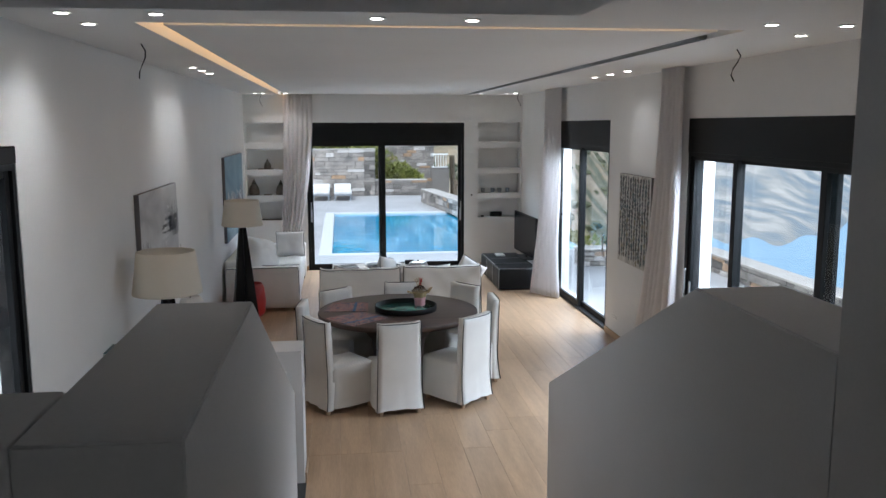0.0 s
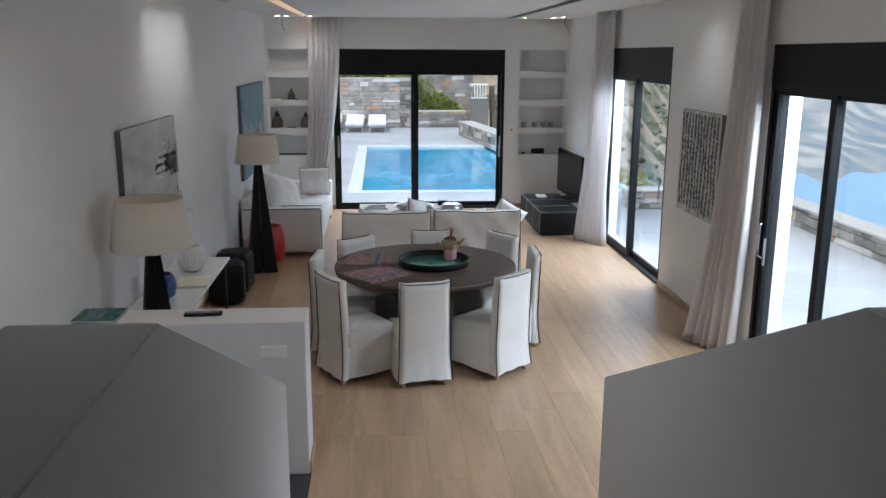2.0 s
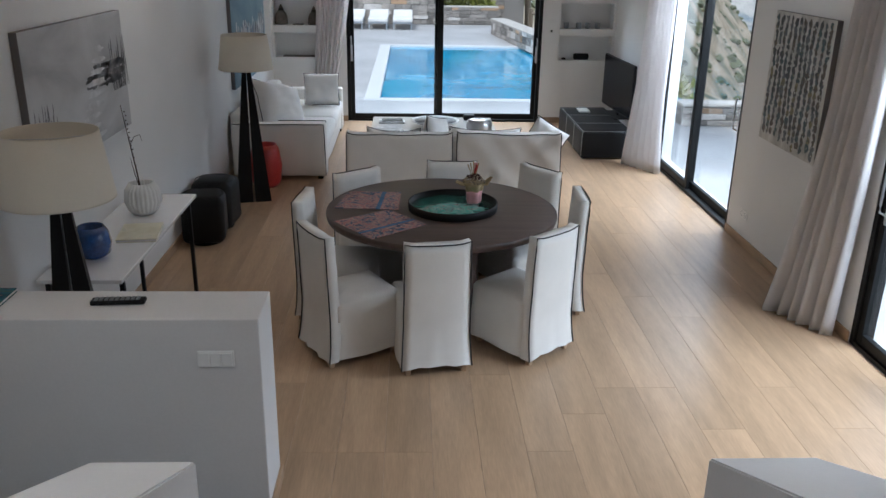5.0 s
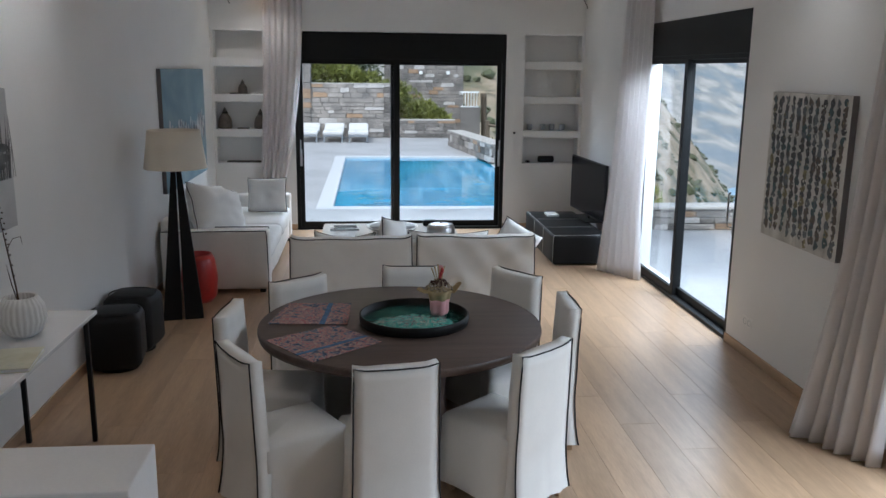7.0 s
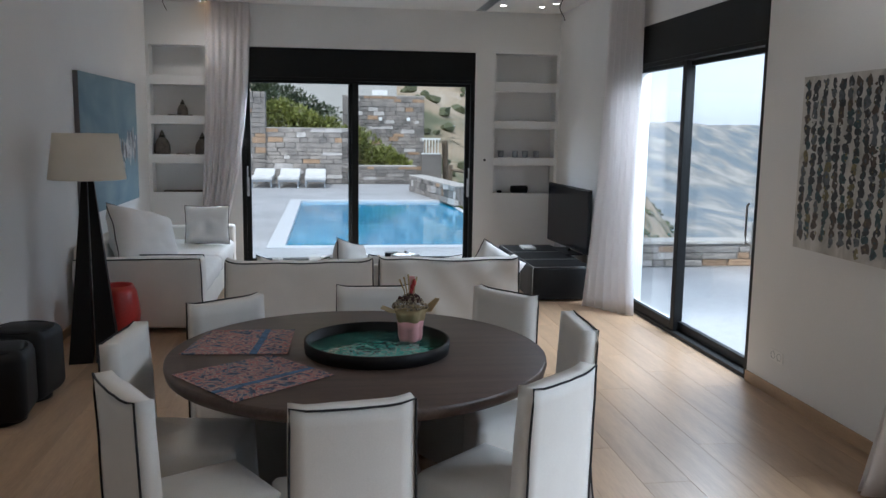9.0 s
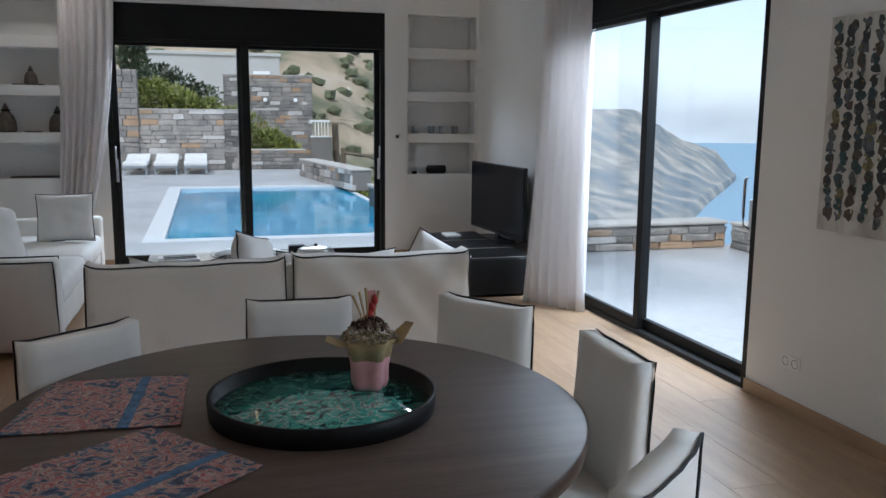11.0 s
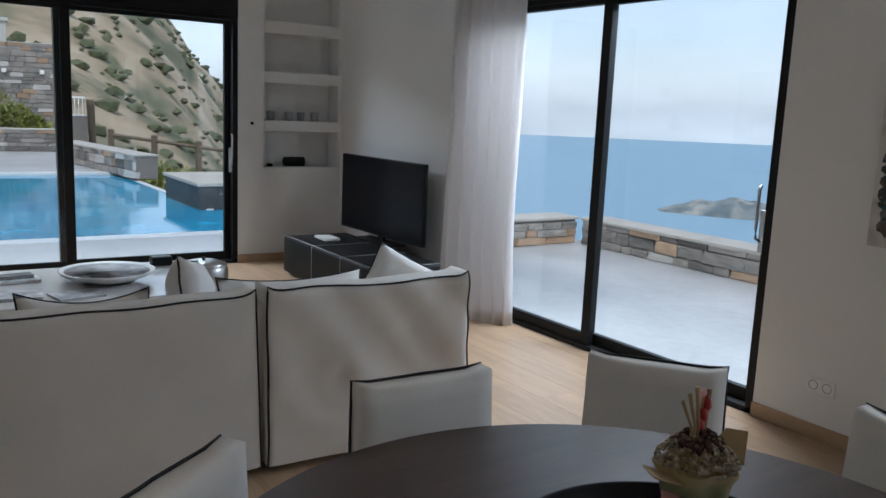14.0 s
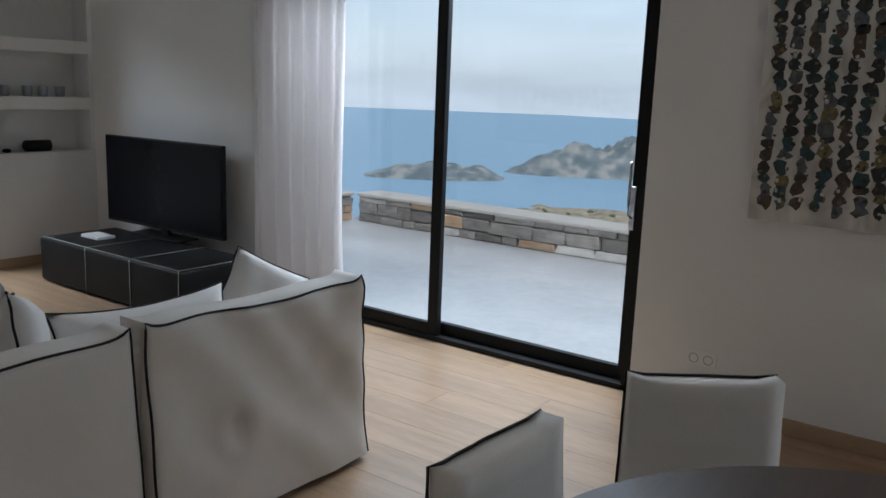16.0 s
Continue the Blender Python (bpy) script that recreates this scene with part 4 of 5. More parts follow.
lathe("body", [(0.145, 0), (0.165, 0.018), (0.17, 0.09), (0.165, 0.135), (0.15, 0.155)], M_CHROME, jar, 40)
lathe("lid", [(0.152, 0.1552), (0.154, 0.161), (0.11, 0.178), (0.03, 0.186)], M_CHROME, jar, 40)
lathe("knob", [(0.012, 0.1862), (0.01, 0.194), (0.018, 0.202), (0.004, 0.21)], M_CLAY, jar, 16)
jar.location = (1.5, 13.62, CZ)
tagged(jar, "round brushed metal lidded pot on the coffee table", "jar")


def book(x, y, z, w, d, h, rz, material, label):
    root = new("book")
    box("cover", (-w / 2, -d / 2, h * 0.8), (w / 2, d / 2, h), material, root)
    box("pages", (-w / 2 + 0.004, -d / 2 + 0.004, h * 0.15), (w / 2 - 0.004, d / 2 - 0.004, h * 0.8), M_CERAM, root)
    box("cover", (-w / 2, -d / 2, 0), (w / 2, d / 2, h * 0.15), material, root)
    root.matrix_world = pose(x, y, z, 0, 0, rz)
    return tagged(root, label, "book", "books and magazines")


book(0.33, 14.25, CZ, 0.36, 0.27, 0.02, 4, M_GREYPAPER, "grey magazine lying on the coffee table")
book(0.34, 14.26, CZ + 0.02, 0.28, 0.12, 0.018, 8, M_BLACKPL, "thin black book lying on a magazine")
book(0.3, 13.72, CZ, 0.34, 0.26, 0.02, -6, M_GREYPAPER, "grey magazine lying on the coffee table")
book(0.66, 13.62, CZ, 0.3, 0.24, 0.014, 12, M_GREYPAPER, "open magazine lying on the coffee table")

# ---- television and bench ----
bench = new("tv_bench")
soft_box("body", (2.9, 13.69, 0.02), (3.6, 15.55, 0.38), M_LEATHER, bench, 0.025, 10, 0.004)
for y in (14.27, 14.86):
    piped_pts = [(2.893, y, 0.03), (2.893, y, 0.375), (2.92, y, 0.385), (3.58, y, 0.385)]
    tube("stitching", piped_pts, 0.003, M_THREAD, bench, 5)
tube("stitching", [(2.897, 13.7, 0.03), (2.9, 13.695, 0.36), (2.915, 13.71, 0.384), (2.915, 15.53, 0.384)], 0.003, M_THREAD, bench, 5)
tube("stitching", [(2.915, 13.71, 0.384), (3.58, 13.71, 0.384)], 0.003, M_THREAD, bench, 5)
tagged(bench, "low black leather bench with pale stitching", "bench")
tv = new("television")
W = 1.49
box("casing", (-W / 2, 0, 0.06), (W / 2, 0.04, 0.81), M_BLACKPL, tv, 0.006)
box("screen", (-W / 2 + 0.012, -0.004, 0.085), (W / 2 - 0.012, -0.0005, 0.798), M_SCREEN, tv)
box("back", (-0.4, 0.04, 0.1), (0.4, 0.075, 0.5), M_BLACKPL, tv, 0.01)
box("stand_neck", (-0.05, 0.02, 0.008), (0.05, 0.045, 0.1), M_BLACKPL, tv, 0.004)
box("stand_foot", (-0.33, -0.1, 0.0), (0.33, 0.11, 0.012), M_BLACKPL, tv, 0.004)
tv.matrix_world = pose(3.605, 14.875, 0.384, 0, 0, -87.3)
tagged(tv, "large flat black television on a stand on the bench", "television")
tagged(box("media_box", (3.12, 15.05, 0.384), (3.28, 15.3, 0.41), M_PLASTIC, None, 0.006), "small white media box on the leather bench", "box")

# ---- niche things ----
def lantern(x, z, s=1.0):
    root = new("bronze_figure")
    lathe("body", [(0.075 * s, 0), (0.08 * s, 0.02 * s), (0.075 * s, 0.09 * s), (0.06 * s, 0.13 * s), (0.025 * s, 0.17 * s), (0.022 * s, 0.2 * s), (0.004, 0.235 * s)], M_CLAY, root, 20)
    lathe("collar", [(0.03 * s, 0.165 * s), (0.036 * s, 0.175 * s), (0.03 * s, 0.185 * s)], M_BLACKWOOD, root, 20)
    root.location = (x, YB + 0.11, z)
    return tagged(root, "small dark bronze bell-shaped ornament on a shelf", "ornament", "shelf ornaments")


lantern(-1.17, 2.0, 0.85)
lantern(-1.44, 1.495, 1.3)
lantern(-0.93, 1.495, 1.2)
for x, z, w in ((-1.2, 1.99, 0.3), (-1.18, 1.49, 0.16), (-1.18, 1.003, 0.5)):
    tagged(box("flat_dish", (x - w / 2, YB + 0.04, z), (x + w / 2, YB + 0.19, z + 0.014), M_CLAY, None, 0.005), "flat dark dish on a white shelf", "dish", "shelf dishes")
for i in range(4):
    g = new("glass_votive")
    lathe("cup", [(0.032, 0), (0.04, 0.01), (0.045, 0.09), (0.04, 0.092), (0.036, 0.015)], M_FRAME2, g, 20)
    lathe("candle", [(0.034, 0.016), (0.034, 0.05)], M_CERAM, g, 16)
    g.location = (3.06 + (0.0, 0.2, 0.34, 0.5)[i], YB + 0.1, 1.491)
    tagged(g, "small grey glass candle holder on a shelf", "candle holder", "shelf candle holders")
rad = new("portable_speaker")
q = lathe("body", [(0.035, -0.12), (0.05, -0.11), (0.052, 0.11), (0.035, 0.12)], M_BLACKPL, rad, 24)
q.matrix_local = pose(0, 0, 0.052, 0, 90, 0)
rad.location = (3.33, YB + 0.11, 1.001)
tagged(rad, "small black cylindrical portable speaker on a shelf", "speaker")
tagged(lathe("pebble", [(0.02, 0), (0.04, 0.012), (0.03, 0.03), (0.01, 0.035)], M_BLACKPL, None, 18, at=(3.05, YB + 0.1, 1.001)), "small dark pebble on a white shelf", "pebble")


# ---- lamps ----
def shade(parent, r0, r1, z0, z1):
    bm = bmesh.new()
    n = 56
    rings = []
    for r, z in ((r0, z0), (r0 * 0.998, z0 + 0.012), ((r0 + r1) / 2, (z0 + z1) / 2), (r1, z1), (r1 - 0.006, z1), ((r0 + r1) / 2 - 0.006, (z0 + z1) / 2), (r0 - 0.006, z0)):
        rings.append([bm.verts.new((r * math.cos(6.28318 * i / n), r * math.sin(6.28318 * i / n), z)) for i in range(n)])
    for p, q in zip(rings, rings[1:] + rings[:1]):
        for i in range(n):
            bm.faces.new((p[i], p[(i + 1) % n], q[(i + 1) % n], q[i]))
    mesh_ob("shade", bm, M_SHADE, parent, smooth=True)
    tube("spider", [(-r1 + 0.004, 0, z1 - 0.03), (0, 0, z1 - 0.04), (r1 - 0.004, 0, z1 - 0.03)], 0.003, M_CHROME, parent)
    lathe("bulb", [(0.014, z0 + 0.03), (0.02, z0 + 0.06), (0.03, z0 + 0.11), (0.022, z0 + 0.14), (0.005, z0 + 0.15)], M_CERAM, parent, 16)


def tripod_foot(parent, half, top, z1, plate=True):
    """Four tapered boards leaning in, with narrow gaps between."""
    bm = bmesh.new()
    for sx, sy in ((1, 1), (1, -1), (-1, 1), (-1, -1)):
        g0, g1 = half * 0.07, 0.003
        lo = [bm.verts.new((sx * a, sy * b, 0)) for a, b in ((g0, g0), (half, g0), (half, half), (g0, half))]
        hi = [bm.verts.new((sx * a, sy * b, z1)) for a, b in ((g1, g1), (top, g1), (top, top), (g1, top))]
        bm.faces.new(lo), bm.faces.new(hi)
        for i in range(4):
            bm.faces.new((lo[i], lo[(i + 1) % 4], hi[(i + 1) % 4], hi[i]))
    mesh_ob("base", bm, M_BLACKWOOD, parent)
    lathe("neck", [(0.018, z1), (0.016, z1 + 0.05), (0.01, z1 + 0.12)], M_CHROME, parent, 16)


fl = new("floor_lamp")
tripod_foot(fl, 0.185, 0.045, 1.42)
shade(fl, 0.287, 0.238, 1.43, 1.785)
fl.matrix_world = pose(-1.165, 11.82, 0, 0, 0, 12)
tagged(fl, "tall black wooden tapered floor lamp with a cream shade", "floor lamp", "pair of floor lamps")
copy_thing(fl, pose(-1.24, 7.0, 0, 0, 0, 20))

CONS = 0.845
cs = new("console_table")
box("top", (-1.57, 7.3, CONS - 0.025), (-1.08, 9.08, CONS), M_GLOSSWHITE, cs, 0.003)
for x, y in ((-1.1, 7.36), (-1.53, 7.36), (-1.12, 8.98), (-1.53, 8.98)):
    box("leg", (x - 0.014, y - 0.014, 0), (x + 0.014, y + 0.014, CONS - 0.025), M_BLACKPL, cs, 0.002)
tagged(cs, "glossy white console table on thin black legs", "console table")
bv = new("vase")
lathe("body", [(0.06, 0), (0.1, 0.03), (0.112, 0.1), (0.1, 0.17), (0.078, 0.205), (0.07, 0.2), (0.09, 0.12), (0.04, 0.02)], M_BLUEV, bv, 36, flute=0.015, flutes=18)
bv.location = (-1.37, 7.68, CONS)
tagged(bv, "round cobalt blue ribbed vase on the console", "vase")
wv = new("vase")
lathe("body", [(0.06, 0), (0.1, 0.03), (0.128, 0.1), (0.118, 0.18), (0.085, 0.232), (0.075, 0.23), (0.09, 0.17), (0.05, 0.03)], M_CERAM, wv, 96, flute=0.035, flutes=24)
bm = bmesh.new()
tw = [(0, 0, 0.1), (-0.02, 0.0, 0.3), (-0.05, 0.01, 0.5), (-0.09, 0.02, 0.78)]
add_tube(bm, tw, [0.006, 0.005, 0.004, 0.002])
add_tube(bm, [(-0.05, 0.01, 0.5), (-0.02, 0.02, 0.56), (0.02, 0.03, 0.57), (0.03, 0.02, 0.53)], [0.003, 0.002, 0.002, 0.001])
add_tube(bm, [(0.01, 0, 0.1), (-0.03, -0.02, 0.3), (-0.05, -0.02, 0.42)], [0.004, 0.003, 0.001])
for i in range(14):
    k = 0.35 + 0.03 * i
    bmesh.ops.create_icosphere(bm, subdivisions=1, radius=0.006, matrix=Matrix.Translation((-0.02 - 0.09 * (k - 0.3), 0.008 * (-1) ** i, k)))
mesh_ob("twig", bm, M_TWIG, wv)
wv.location = (-1.33, 8.58, CONS)
tagged(wv, "white ribbed ceramic vase holding a dry twig", "vase")
book(-1.22, 8.12, CONS, 0.26, 0.34, 0.022, 8, M_CREAMBOOK, "pale yellow-green book lying on the console")
book(-1.46, 6.42, 1.091, 0.3, 0.27, 0.02, 0, M_GREENBOOK, "dark green and blue picture book on the low wall")
rem = new("remote_control")
box("body", (-0.125, -0.03, 0), (0.125, 0.03, 0.022), M_BLACKPL, rem, 0.008)
for i in range(9):
    for j in range(3):
        box("button", (-0.108 + i * 0.024, -0.02 + j * 0.015, 0.021), (-0.092 + i * 0.024, -0.010 + j * 0.015, 0.026), M_FRAME2, rem)
rem.matrix_world = pose(-0.78, 6.42, 1.091, 0, 0, 4)
tagged(rem, "black remote control with grey buttons on the low wall", "remote control")


def stool(x, y, rz, h):
    root = new("stool")
    bm = bmesh.new()
    add_box(bm, (-0.2, -0.2, 0.02), (0.2, 0.2, h), 0.07, 4)
    for v in bm.verts:
        k = (v.co.z - h / 2) / (h / 2)
        v.co.x *= 1.06 - 0.10 * k * k
        v.co.y *= 1.06 - 0.10 * k * k
        v.co += Vector((noise.noise(v.co * 6), noise.noise(v.co * 6 + Vector((3, 0, 0))), 0)) * 0.01
    mesh_ob("body", bm, M_LEATHER, root, smooth=True)
    tube("seam", [(0.19 * math.cos(a), 0.19 * math.sin(a), h - 0.012) for a in [i * 0.2617 for i in range(24)]], 0.006, M_LEATHER, root, 5, True)
    lathe("foot", [(0.16, 0), (0.16, 0.03)], M_BLACKWOOD, root, 24)
    root.matrix_world = pose(x, y, 0, 0, 0, rz)
    return tagged(root, "low black leather cube stool with rounded edges", "stool", "black leather stools")


stool(-1.365, 10.37, 8, 0.48)
stool(-1.35, 10.82, -5, 0.5)
rv = new("floor_vase")
lathe("body", [(0.13, 0), (0.17, 0.06), (0.185, 0.25), (0.16, 0.44), (0.13, 0.5), (0.12, 0.49), (0.14, 0.3), (0.05, 0.05)], M_RED, rv, 36)
rv.location = (-1.1, 12.32, 0)
tagged(rv, "red glazed ceramic floor vase beside the lamp", "vase")

# ---- paintings ----
def canvas(name, w, h, face, label):
    root = new(name)
    box("stretcher", (-w / 2, 0.0, -h / 2), (w / 2, 0.045, h / 2), M_SIDE, root, 0.003)
    box("painted_face", (-w / 2 + 0.001, -0.003, -h / 2 + 0.001), (w / 2 - 0.001, -0.0005, h / 2 - 0.001), face, root)
    return tagged(root, label, "painting")


M_SIDE = mat("grey_canvas_edge", (0.16, 0.15, 0.15), 0.8, bump=0.2, fine=300)
F1 = mottled("pale_grey_painting", [(0.3, (0.33, 0.33, 0.34)), (0.5, (0.5, 0.5, 0.5)), (0.7, (0.62, 0.62, 0.62))], 1.4, 8, 0.8, 0.5, (1, 1, 2.2), 0.1)
F1D = mottled("charcoal_brushwork", [(0.3, (0.05, 0.05, 0.055)), (0.5, (0.16, 0.16, 0.165)), (0.7, (0.36, 0.36, 0.37))], 6, 8, 0.8, 0.8, (1, 1, 1), 0.2)
F1L = mottled("white_brushwork", [(0.3, (0.45, 0.45, 0.45)), (0.7, (0.72, 0.72, 0.72))], 9, 6, 0.8, 0.5, (1, 1, 1), 0.1)
F2 = mottled("grey_blue_painting", [(0.3, (0.13, 0.21, 0.26)), (0.5, (0.19, 0.28, 0.33)), (0.7, (0.25, 0.34, 0.38))], 1.2, 8, 0.8, 0.6, (1, 1, 1.6), 0.15)
F3 = mottled("cream_grey_painting", [(0.3, (0.32, 0.30, 0.27)), (0.5, (0.55, 0.53, 0.49)), (0.7, (0.68, 0.66, 0.62))], 7, 8, 0.7, 0.8, (1, 1, 0.5), 0.3)


def daub(bm, x, z, w, h, y, rnd, mi, n=7):
    vs = []
    for i in range(n):
        a = 2 * math.pi * i / n
        k = rnd.uniform(0.62, 1.25)
        vs.append(bm.verts.new((x + w * k * math.cos(a), y, z + h * k * math.sin(a))))
    f = bm.faces.new(vs)
    f.material_index = mi
    return f


# pale jetty picture
p1 = canvas("painting", 1.68, 0.84, F1, "pale grey painting of a jetty and reeds")
rnd = random.Random(2)
bm = bmesh.new()
for i in range(9):
    z = -0.36 + 0.07 * i
    w = 0.3 - 0.02 * i
    daub(bm, 0.05 + 0.035 * i, z, w * 0.8, 0.022, -0.005, rnd, 0, 10)
for i in range(60):
    daub(bm, rnd.uniform(0.1, 0.75), rnd.uniform(-0.05, 0.1), rnd.uniform(0.04, 0.13), rnd.uniform(0.008, 0.02), -0.0048, rnd, 1, 8)
for cx, base, k in ((-0.6, -0.40, 46), (0.66, -0.12, 26)):
    for i in range(k):
        x = cx + rnd.gauss(0, 0.09)
        hh = rnd.uniform(0.08, 0.36)
        lean = rnd.gauss(0, 0.03)
        q = [bm.verts.new(p) for p in ((x - 0.004, -0.0055, base), (x + 0.004, -0.0055, base), (x + lean + 0.006, -0.0055, base + hh), (x + lean, -0.0055, base + hh + 0.04), (x + lean - 0.006, -0.0055, base + hh))]
        bm.faces.new(q).material_index = 1
for i in range(40):
    daub(bm, -0.6 + rnd.gauss(0, 0.12), -0.34 + rnd.gauss(0, 0.05), 0.05, 0.04, -0.0045, rnd, 1)
tagged(mesh_ob("brushwork", bm, [F1L, F1D], p1), kind="stuff")
p1.matrix_world = pose(XL + 0.046, 8.32, 1.80, 0, 0, 90)
# blue picture
p2 = canvas("painting", 2.3, 1.34, F2, "grey-blue abstract painting with white strokes")
bm = bmesh.new()
for i in range(170):
    x = rnd.choice((rnd.gauss(-0.45, 0.35), rnd.gauss(0.75, 0.2)))
    if abs(x) < 1.08:
        daub(bm, x, -0.08 + rnd.gauss(0, 0.07), rnd.uniform(0.015, 0.045), rnd.uniform(0.03, 0.1), -0.006 - 0.0004 * (i % 4), rnd, i % 3 == 0)
tagged(mesh_ob("brushwork", bm, [F1L, F1D], p2), kind="stuff")
p2.matrix_world = pose(XL + 0.046, 14.2, 1.67, 0, 0, 90)
# rows of dark daubs
p3 = canvas("painting", 1.09, 1.115, F3, "abstract painting of dark gem-like dabs in columns")
BEADS = [mat("bead_" + n, c, 0.5, var=0.5, scale=40, bump=0.2) for n, c in (("black", (0.025, 0.028, 0.03)), ("petrol", (0.025, 0.06, 0.065)), ("umber", (0.07, 0.05, 0.035)), ("slate", (0.09, 0.1, 0.11)), ("ochre", (0.17, 0.14, 0.06)), ("cream", (0.5, 0.48, 0.43)))]
bm = bmesh.new()
for c in range(12):
    z = 0.535
    while z > -0.47:
        hh = rnd.uniform(0.026, 0.046)
        x = -0.475 + c * 0.0864 + 0.012 * math.sin(z * 9 + c)
        daub(bm, x + rnd.gauss(0, 0.004), z - hh, rnd.uniform(0.028, 0.039), hh, -0.005 - 0.0003 * rnd.randrange(4), rnd, rnd.choice((0, 0, 0, 1, 1, 2, 2, 3, 3, 4)) if z < 0.1 else rnd.choice((0, 0, 1, 2, 3)), 9)
        for _ in range(2):
            daub(bm, x + rnd.uniform(-0.03, 0.03), z - hh + rnd.uniform(-0.02, 0.02), rnd.uniform(0.006, 0.014), rnd.uniform(0.006, 0.016), -0.0066 - 0.0002 * rnd.randrange(4), rnd, rnd.choice((0, 1, 2, 3, 4, 5)), 6)
        z -= hh * 1.6
tagged(mesh_ob("paint_dabs", bm, BEADS, p3), kind="stuff")
p3.matrix_world = pose(XR - 0.046, 9.61, 1.665, 0, 0, -90)

# ---- outside: deck, pool, stone walls ----
GZ = -0.06
deck = new("terrace")
PLX0, PLX1, PLY0, PLY1 = 0.0, 3.92, 18.72, 27.5
for lo, hi in (((-14, YB + T, GZ - 0.3), (7.5, PLY0 - 0.02, GZ)), ((-14, PLY0 - 0.02, GZ - 0.3), (PLX0 - 0.3, 34.4, GZ)), ((PLX0 - 0.3, PLY1 + 0.28, GZ - 0.3), (3.9, 34.4, GZ)), ((XR + T, -4, GZ - 0.3), (7.9, YB + T, GZ))):
    box("deck_slab", lo, hi, M_DECK, deck)
struct(deck, "pale stone terrace paving round the pool", "terrace")
struct(box("ground_left", (-14, -8, -0.5), (XL - T, YB + T, GZ), M_DECK), "pale stone yard beside the house", "ground")
pool = new("pool")
box("water", (PLX0, PLY0, GZ - 0.08), (PLX1, PLY1, GZ - 0.05), M_POOL, pool)
box("water", (PLX1, PLY0, GZ - 0.08), (6.0, 21.2, GZ - 0.05), M_POOL, pool)
boxes("coping", [((PLX0 - 0.3, PLY0 - 0.3, GZ - 0.2), (6.0, PLY0, GZ + 0.006)), ((PLX0 - 0.3, PLY0, GZ - 0.2), (PLX0, PLY1, GZ + 0.006)), ((PLX0 - 0.3, PLY1, GZ - 0.2), (PLX1 + 0.12, PLY1 + 0.28, GZ + 0.006)), ((PLX1, 21.2, GZ - 0.25), (PLX1 + 0.12, PLY1, GZ - 0.035))], M_COPING, pool, 0.01)
tagged(pool, "turquoise swimming pool with pale stone coping", "pool")
tub = new("planter_block")
box("body", (3.8, 21.22, -0.5), (5.7, 23.2, 0.27), M_STONEDARK, tub, 0.01)
box("cap", (3.76, 21.18, 0.27), (5.74, 23.24, 0.33), M_CAP, tub, 0.01)
tagged(tub, "dark slate-clad block with a pale cap beside the pool", "planter")

# stones share a few worn block meshes
STONES = []
srnd = random.Random(11)
for v in range(10):
    bm = bmesh.new()
    add_box(bm, (-0.5, -0.5, -0.5), (0.5, 0.5, 0.5), 0.07, 1)
    for q in bm.verts:
        q.co += Vector((srnd.uniform(-0.05, 0.05), srnd.uniform(-0.04, 0.04), srnd.uniform(-0.07, 0.07)))
    me = bpy.data.meshes.new("stone")
    bmesh.ops.recalc_face_normals(bm, faces=bm.faces)
    bm.to_mesh(me)
    bm.free()
    me.materials.append((M_STONE, M_STONE, M_STONE, M_STONE, M_STONE_O, M_STONE, M_STONE_L, M_STONE, M_STONE, M_STONE)[v])
    STONES.append(me)


def stone_courses(x0, x1, z0, z1, sw, sh, rnd):
    z = z0
    while z < z1 - sh * 0.4:
        h = min(rnd.uniform(0.7, 1.35) * sh, z1 - z)
        x = x0
        while x < x1 - 0.02:
            w = min(rnd.uniform(0.5, 1.6) * sw, x1 - x)
            if x1 - x - w < sw * 0.3:
                w = x1 - x
            yield x + w / 2, z + h / 2, w, h
            x += w
        z += h


def stone_wall(name, length, height, depth, m, label, sw=0.36, sh=0.14, parts=True, cap=True, seed=1, base=0.0, both=False):
    """A fieldstone wall along local x, its face at local y = 0, thick towards +y."""
    root = new(name)
    rnd = random.Random(seed)
    box("core", (0, 0.035, base), (length, depth, height - 0.01), M_MORTAR, root)
    if cap:
        box("cap", (-0.02, -0.01, height - 0.012), (length + 0.02, depth + 0.02, height + 0.03), M_CAP, root, 0.01)
    joined = None if parts else bmesh.new()
    n = 0
    for x, z, w, h in stone_courses(0, length, base, height - 0.005, sw, sh, rnd):
        me = rnd.choice(STONES)
        y = rnd.uniform(-0.012, 0.012)
        mm = Matrix.Translation((x, 0.06 + y, z)) @ Matrix.Diagonal((w - 0.012, 0.13, h - 0.012, 1))
        n += 1
        if parts and n <= 300:
            o = new("stone", me)
            o.parent = root
            o.matrix_local = mm
        else:
            if joined is None:
                joined = bmesh.new()
            k = len(joined.verts)
            f0 = len(joined.faces)
            joined.from_mesh(me)
            joined.verts.ensure_lookup_table()
            joined.faces.ensure_lookup_table()
            for q in joined.verts[k:]:
                q.co = mm @ q.co
            mi = 1 if me.materials[0] is M_STONE_O else 2 if me.materials[0] is M_STONE_L else 0
            for f in joined.faces[f0:]:
                f.material_index = mi
    if joined is not None:
        tagged(mesh_ob("stones", joined, [M_STONE, M_STONE_O, M_STONE_L], root), kind="stuff")
    root.matrix_world = m
    return struct(root, label, "stone wall")


